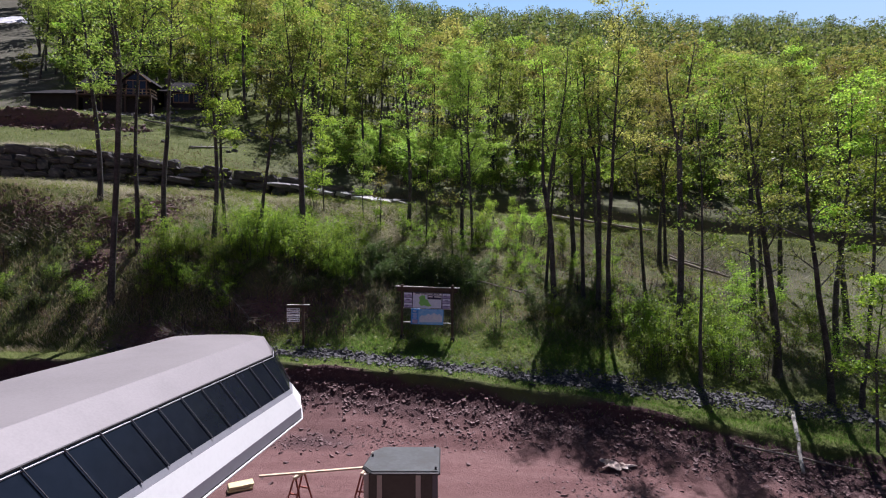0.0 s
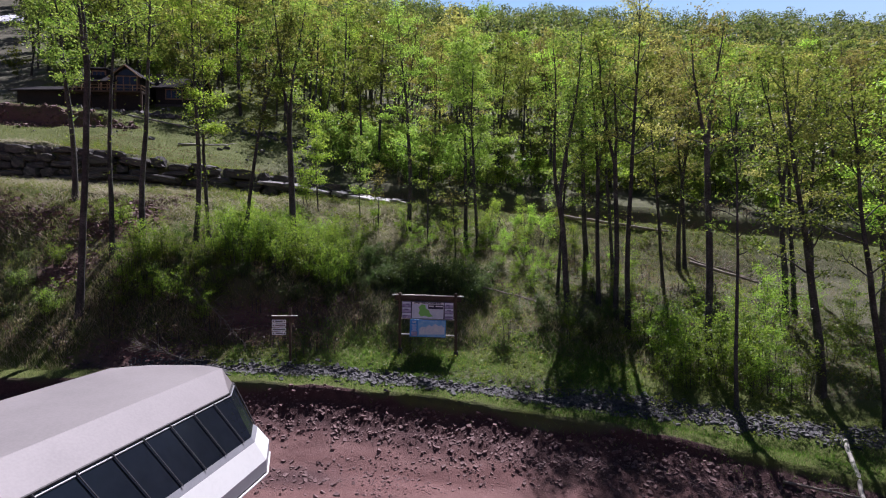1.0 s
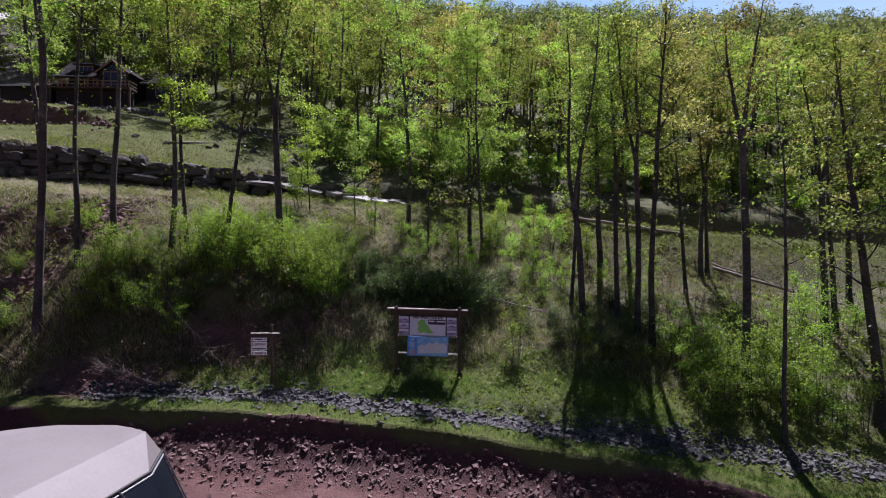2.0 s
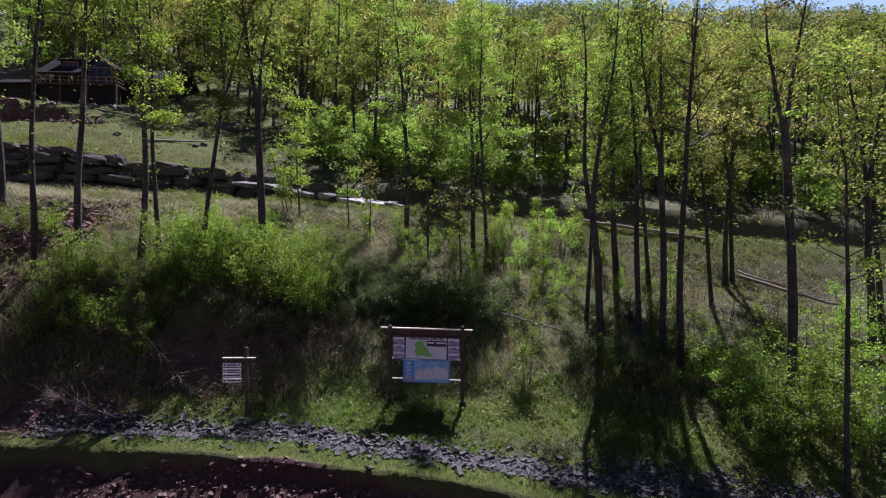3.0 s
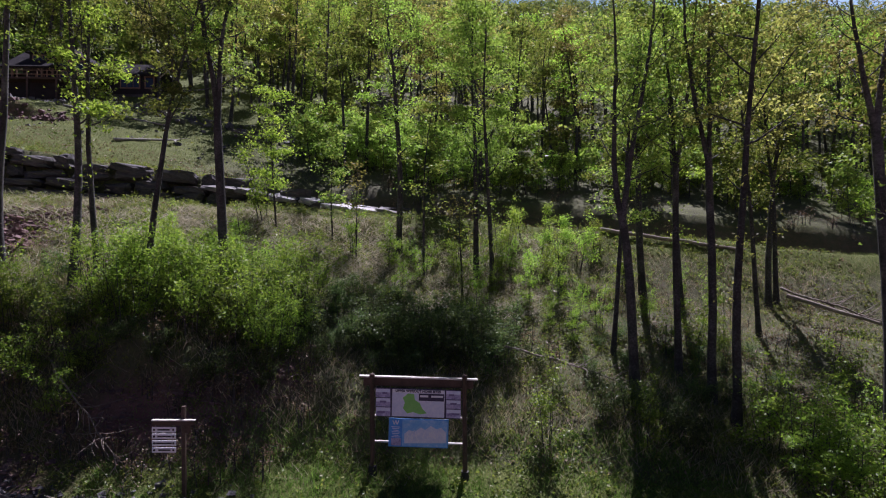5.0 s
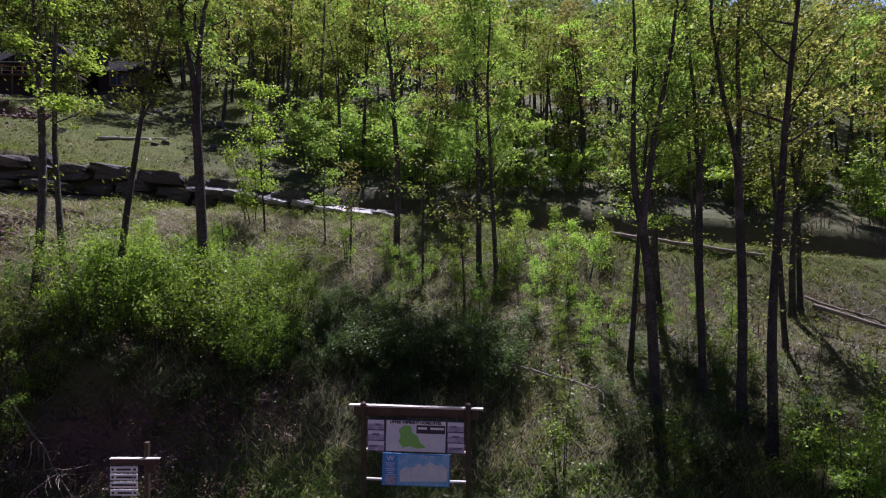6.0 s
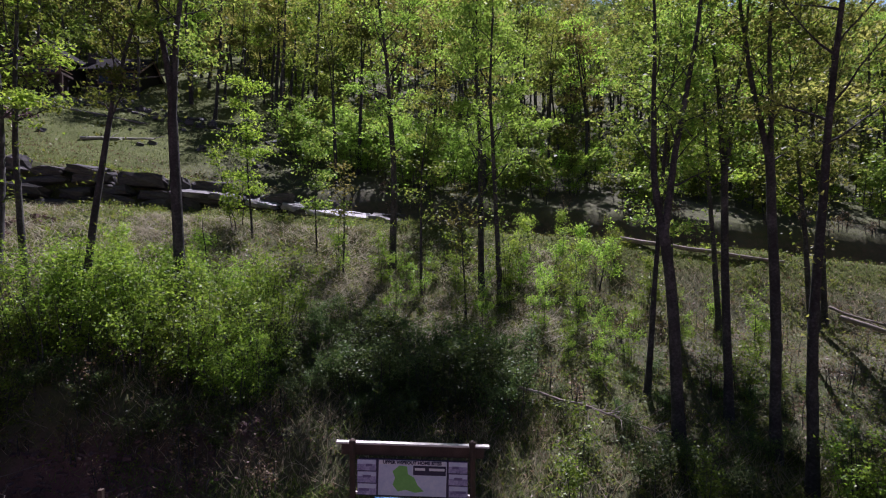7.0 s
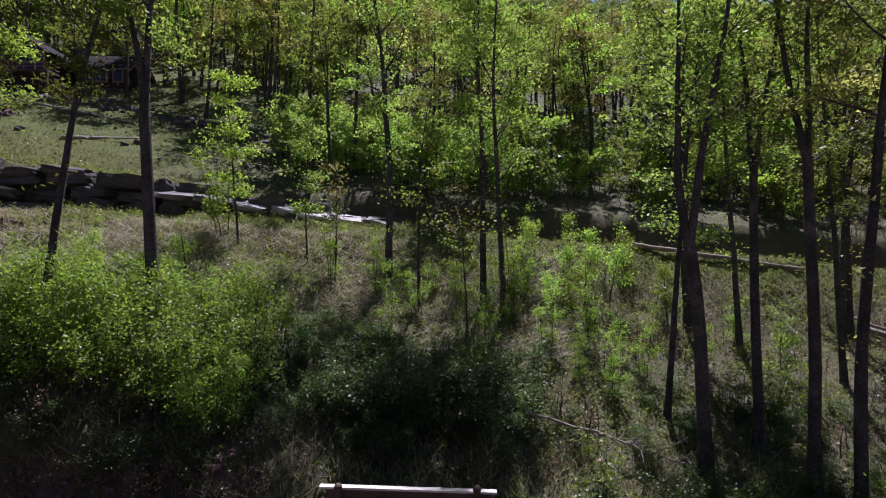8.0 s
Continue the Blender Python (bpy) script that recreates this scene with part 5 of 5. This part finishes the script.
plot = [(-0.46, 0.17), (-0.30, 0.30), (-0.12, 0.28), (-0.10, 0.10), (0.04, 0.02), (0.12, -0.16), (0.26, -0.30), (0.05, -0.33), (-0.16, -0.26), (-0.34, -0.30), (-0.46, -0.14), (-0.40, 0.02)]
low, high = [bm.verts.new((MIDX + x, -0.042, 6.15 + z)) for x, z in plot], [bm.verts.new((MIDX + x, -0.047, 6.15 + z)) for x, z in plot]
bm.faces.new(high)
for k in range(len(plot)):
    bm.faces.new((low[k], low[(k + 1) % len(plot)], high[(k + 1) % len(plot)], high[k]))
part("map_plot", bm, MAPGREEN, board, "green map area")
bm = bmesh.new()
for x0, x1, z0, z1 in ((-0.09, -0.045, 0.06, -0.06), (-0.045, 0.0, -0.06, 0.06), (0.0, 0.045, 0.06, -0.06), (0.045, 0.09, -0.06, 0.06)):
    rod(bm, (MIDX - 0.68 + x0, -0.04, 5.58 + z0), (MIDX - 0.68 + x1, -0.04, 5.58 + z1), 0.012, sides=6)
part("emblem", bm, PAPER, board, "white zigzag emblem")


def lettering(text, x, y, z, size, parent, material, width):
    cu = bpy.data.curves.new("lettering", "FONT")
    cu.body, cu.size, cu.align_x, cu.align_y, cu.extrude = text, size, "CENTER", "CENTER", 0.002
    cu.offset = 0.005
    ob = new("lettering", cu)
    ob.location, ob.rotation_euler, ob.parent = (x, y, z), (radians(90), radians(2.0), 0), parent
    cu.materials.append(material)
    return ob


lettering("UPPER WIPEOUT HOME SITES", MIDX, -0.052, 6.512, 0.103, board, NAVY, 1.5)

# ---- small direction sign ----
sx0, sy0 = -7.42, 26.75
sz0 = gz(sx0, sy0) - 0.2
sign = thing("direction_sign", "small post sign with four white plaques on a dark arm", "sign", (sx0, sy0, sz0))
part("post", box(bmesh.new(), (0, 0, 1.30), (0.10, 0.10, 2.9), bevel=0.012), POSTWOOD, sign)
part("arm", box(bmesh.new(), (-0.24, -0.09, 2.30), (1.20, 0.05, 0.12), bevel=0.006), POSTWOOD, sign)
part("arm_cap", box(bmesh.new(), (-0.24, -0.09, 2.385), (1.22, 0.10, 0.03), bevel=0.005), PALEWOOD, sign, "pale weathered arm cap")
part("bracket", box(bmesh.new(), (0.16, -0.08, 2.14), (0.16, 0.04, 0.22), bevel=0.006), POSTWOOD, sign, "dark backing board")
for k in range(4):
    z = 2.13 - 0.19 * k
    pl = part("plaque", box(bmesh.new(), (-0.50, -0.12, z), (0.68, 0.02, 0.15), bevel=0.009), PAPER, sign, "white plaque")
    part("mark", box(bmesh.new(), (-0.50 + 0.02 * (k % 2), -0.135, z), (0.34 + 0.06 * (k % 3), 0.006, 0.04)), BLACK, pl, "dark unreadable writing")
    for dx in (-0.27, 0.27):
        part("arrow_dot", rod(bmesh.new(), (-0.50 + dx, -0.128, z), (-0.50 + dx, -0.138, z), 0.03, sides=10), BLACK, pl)
for dx in (-0.75, -0.25):
    part("hanger", rod(bmesh.new(), (dx, -0.10, 2.25), (dx, -0.11, 1.52), 0.008, sides=6), STEEL, sign)

# ---- house on the hill ----
HOUSEWALL = solid("dark_brown_cladding", [(0.010, 0.009, 0.010), (0.018, 0.015, 0.015), (0.03, 0.025, 0.024)], 2, 12, 0.8, bump=0.4, depth=0.02)
SHINGLE = solid("dark_roof_shingle", [(0.015, 0.015, 0.016), (0.028, 0.027, 0.029), (0.05, 0.048, 0.05)], 1.5, 10, 0.95, bump=0.5, spec=0.08)
TRIM = solid("tan_timber", [(0.17, 0.11, 0.065), (0.27, 0.185, 0.115)], 2, 20, 0.7)
PANE = solid("dark_window_glass", [(0.02, 0.03, 0.05), (0.03, 0.04, 0.07)], 0.5, 4, 0.05, bump=0)

HX, HY = -41.9, 70.0
hz = 26.55
house = thing("house", "dark timber lodge house with steep gable and porch", "house", (HX, HY, hz))
house.rotation_euler = (0, 0, radians(4))


def gable(name, x, y, wide, deep, eave, ridge, over=0.6, along="y", inset=0.0):
    """Walls with a pitched end and two roof slopes; the ridge runs along y, or along x."""
    turn = pose(x, y, 0) if along == "y" else pose(x, y, 0, 0, 0, 90)
    bm = bmesh.new()
    w, d = wide / 2, deep / 2
    rise = (ridge - eave) / w
    prof = [(-w + inset, -1.5), (w, -1.5), (w, eave - 0.15), (0, ridge - 0.15), (-w + inset, eave + inset * rise - 0.15)]
    a, b = [bm.verts.new((px, -d, pz)) for px, pz in prof], [bm.verts.new((px, d, pz)) for px, pz in prof]
    bm.faces.new(a), bm.faces.new(b)
    for k in range(5):
        bm.faces.new((a[k], a[(k + 1) % 5], b[(k + 1) % 5], b[k]))
    bmesh.ops.transform(bm, matrix=turn, verts=bm.verts[:])
    part("wall", bm, HOUSEWALL, house)
    pitch = (ridge - eave) / w
    for s in (-1, 1):
        bm = bmesh.new()
        vs = [bm.verts.new(p) for p in ((0, -d - over, ridge), (0, d + over, ridge), (s * (w + over), d + over, eave - over * pitch), (s * (w + over), -d - over, eave - over * pitch))]
        bm.faces.new(vs)
        bmesh.ops.recalc_face_normals(bm, faces=bm.faces)
        bmesh.ops.solidify(bm, geom=bm.faces[:], thickness=0.22)
        bmesh.ops.transform(bm, matrix=turn, verts=bm.verts[:])
        part("roof", bm, SHINGLE, house)
        bm = bmesh.new()
        rod(bm, turn @ Vector((0, -d - over, ridge - 0.15)), turn @ Vector((s * (w + over), -d - over, eave - over * pitch - 0.15)), 0.10, sides=4)
        part("bargeboard", bm, TRIM, house)


def window(x, y, z, wide, tall, cols, rows):
    ob = part("window", box(bmesh.new(), (x, y, z), (wide + 0.2, 0.10, tall + 0.2), bevel=0.01), TRIM, house)
    for i in range(cols):
        for j in range(rows):
            part("pane", box(bmesh.new(), (x + (i + 0.5 - cols / 2) * wide / cols, y - 0.055, z + (j + 0.5 - rows / 2) * tall / rows), (wide / cols - 0.09, 0.03, tall / rows - 0.09)), PANE, ob)


gable("gable", 1.5, -1.6, 3.3, 5.6, 4.6, 5.9, 0.4)
gable("wing", 6.5, 0.6, 5.0, 5.2, 3.9, 5.7, 0.45, "x")
gable("wing", -2.5, -1.2, 6.6, 5.4, 3.95, 6.6, 0.3, "x", 2.4)
window(1.6, -4.45, 3.28, 2.45, 2.2, 3, 2)
window(6.2, -1.95, 3.0, 2.0, 1.2, 3, 1)
window(8.3, -1.95, 3.0, 0.9, 1.2, 1, 1)
window(-2.4, -2.16, 3.0, 2.6, 1.3, 3, 1)
# three-sided pane under the gable's peak
bm = bmesh.new()
peak = [(0.5, 4.55), (2.7, 4.55), (2.3, 4.95), (1.6, 5.35), (0.9, 4.95)]
near, deep = [bm.verts.new((x, -4.50, z)) for x, z in peak], [bm.verts.new((x, -4.44, z)) for x, z in peak]
bm.faces.new(near), bm.faces.new(deep)
for k in range(5):
    bm.faces.new((near[k], near[(k + 1) % 5], deep[(k + 1) % 5], deep[k]))
part("peak_window", bm, PANE, house, "dark pane under the gable peak")
# shed dormer on the left wing
part("dormer", box(bmesh.new(), (-2.5, -2.3, 5.0), (2.2, 2.0, 1.3), bevel=0.02), HOUSEWALL, house)
part("dormer_roof", box(bmesh.new(), (-2.5, -2.3, 5.75), (2.7, 2.6, 0.14), (6, 0, 0), 0.02), SHINGLE, house)
window(-2.4, -3.33, 5.05, 1.5, 0.6, 3, 1)
part("chimney", box(bmesh.new(), (4.0, -0.6, 4.2), (0.85, 0.85, 3.2), bevel=0.05), BOULDER, house, "stone chimney")
part("chimney_cap", box(bmesh.new(), (4.0, -0.6, 5.85), (1.0, 1.0, 0.12), bevel=0.03), BOULDER, house)
part("deck", box(bmesh.new(), (-0.4, -5.2, 2.05), (9.2, 1.7, 0.22), bevel=0.02), POSTWOOD, house, "dark timber deck")
part("deck_skirt", box(bmesh.new(), (-0.4, -4.85, 0.6), (8.8, 0.2, 2.8), bevel=0.02), HOUSEWALL, house, "dark wall below the deck")
part("porch_floor", box(bmesh.new(), (-2.5, -3.0, 2.05), (5.0, 2.8, 0.2), bevel=0.02), POSTWOOD, house)
part("porch_beam", box(bmesh.new(), (-2.6, -4.45, 3.72), (4.7, 0.2, 0.22), bevel=0.02), TRIM, house, "tan timber beam")
for x, lean in ((-4.5, 1), (-1.5, -1), (-0.4, -1)):
    part("porch_post", box(bmesh.new(), (x, -4.45, 2.9), (0.17, 0.17, 1.5), bevel=0.02), TRIM, house, "tan timber post")
    part("brace", rod(bmesh.new(), (x, -4.45, 3.15), (x + 0.5 * lean, -4.45, 3.65), 0.07, sides=4), TRIM, house)
for k in range(10):
    part("baluster_post", box(bmesh.new(), (-4.9 + 1.0 * k, -6.0, 2.5), (0.08, 0.08, 0.75), bevel=0.01), TRIM, house)
for z in (2.45, 2.86):
    part("deck_rail", box(bmesh.new(), (-0.4, -6.0, z), (9.2, 0.06, 0.07), bevel=0.01), TRIM, house)
    part("side_rail", box(bmesh.new(), (4.15, -5.2, z), (0.06, 1.6, 0.07), bevel=0.01), TRIM, house)
for x in (-4.8, -1.9, 1.0, 4.1):
    part("deck_leg", box(bmesh.new(), (x, -5.9, 0.45), (0.22, 0.22, 3.2), bevel=0.02), POSTWOOD, house)
part("footing_wall", box(bmesh.new(), (6.4, -2.15, 0.9), (5.0, 0.25, 1.4), bevel=0.04), BOULDER, house, "rough stone base wall")

# garage or shed lower beside the house
shed = thing("shed", "low dark shed with grey pitched roof beside the house", "shed", (-50.5, 67.5, gz(-50.5, 66) - 0.8))
part("wall", box(bmesh.new(), (0, 0, 1.0), (6.0, 4.5, 3.0), bevel=0.03), HOUSEWALL, shed)
for s in (-1, 1):
    part("roof", box(bmesh.new(), (0, s * 1.5, 3.0), (7.0, 3.2, 0.16), (-s * 24, 0, 0), 0.02), SHINGLE, shed)

# old snow on the ski slope
SNOW = solid("old_snow", [(0.72, 0.74, 0.78), (0.82, 0.84, 0.87), (0.86, 0.87, 0.89)], 0.3, 3, 0.6, bump=0.3, depth=0.05)
bm = bmesh.new()
bmesh.ops.create_grid(bm, x_segments=30, y_segments=20, size=1.0)
for v in bm.verts:
    a, r = math.atan2(v.co.y, v.co.x), v.co.length
    k = 1 + 0.3 * math.sin(3 * a + 1) + 0.18 * math.sin(7 * a)
    x, y = -120.5 + v.co.x * 6 * k, 142.5 + v.co.y * 4 * k
    v.co = Vector((x, y, gz(x, y) + 0.45 - 0.9 * max(0, r - 0.6)))
tagged(part("snow_patch", bm, SNOW), "leftover patch of old snow on the bare ski slope", "snow", kind="stuff")

# clear sky behind the ridge
m = bpy.data.materials.new("sky_glow")
m.use_nodes = True
nt = m.node_tree
nt.nodes.remove(nt.nodes["Principled BSDF"])
em = nt.nodes.new("ShaderNodeEmission")
tc = nt.nodes.new("ShaderNodeTexCoord")
sep = nt.nodes.new("ShaderNodeSeparateXYZ")
rg = nt.nodes.new("ShaderNodeMapRange")
rg.inputs[1].default_value, rg.inputs[2].default_value = 500, 1500
nt.links.new(tc.outputs["Object"], sep.inputs[0])
nt.links.new(sep.outputs[2], rg.inputs[0])
nt.links.new(ramp(nt, rg.outputs[0], [(0.0, (0.34, 0.45, 0.52)), (0.5, (0.24, 0.39, 0.52)), (1.0, (0.13, 0.28, 0.46))]), em.inputs[0])
nt.links.new(em.outputs[0], nt.nodes["Material Output"].inputs[0])
bm = bmesh.new()
arc = [(2200 * math.sin(radians(a)), 2200 * math.cos(radians(a))) for a in range(-60, 61, 5)]
low, high = [bm.verts.new((x, y, 60)) for x, y in arc], [bm.verts.new((x, y, 1500)) for x, y in arc]
for k in range(len(arc) - 1):
    bm.faces.new((low[k], low[k + 1], high[k + 1], high[k]))
tagged(part("backdrop", bm, m), "clear pale blue spring sky above the ridge", "sky", kind="structure")
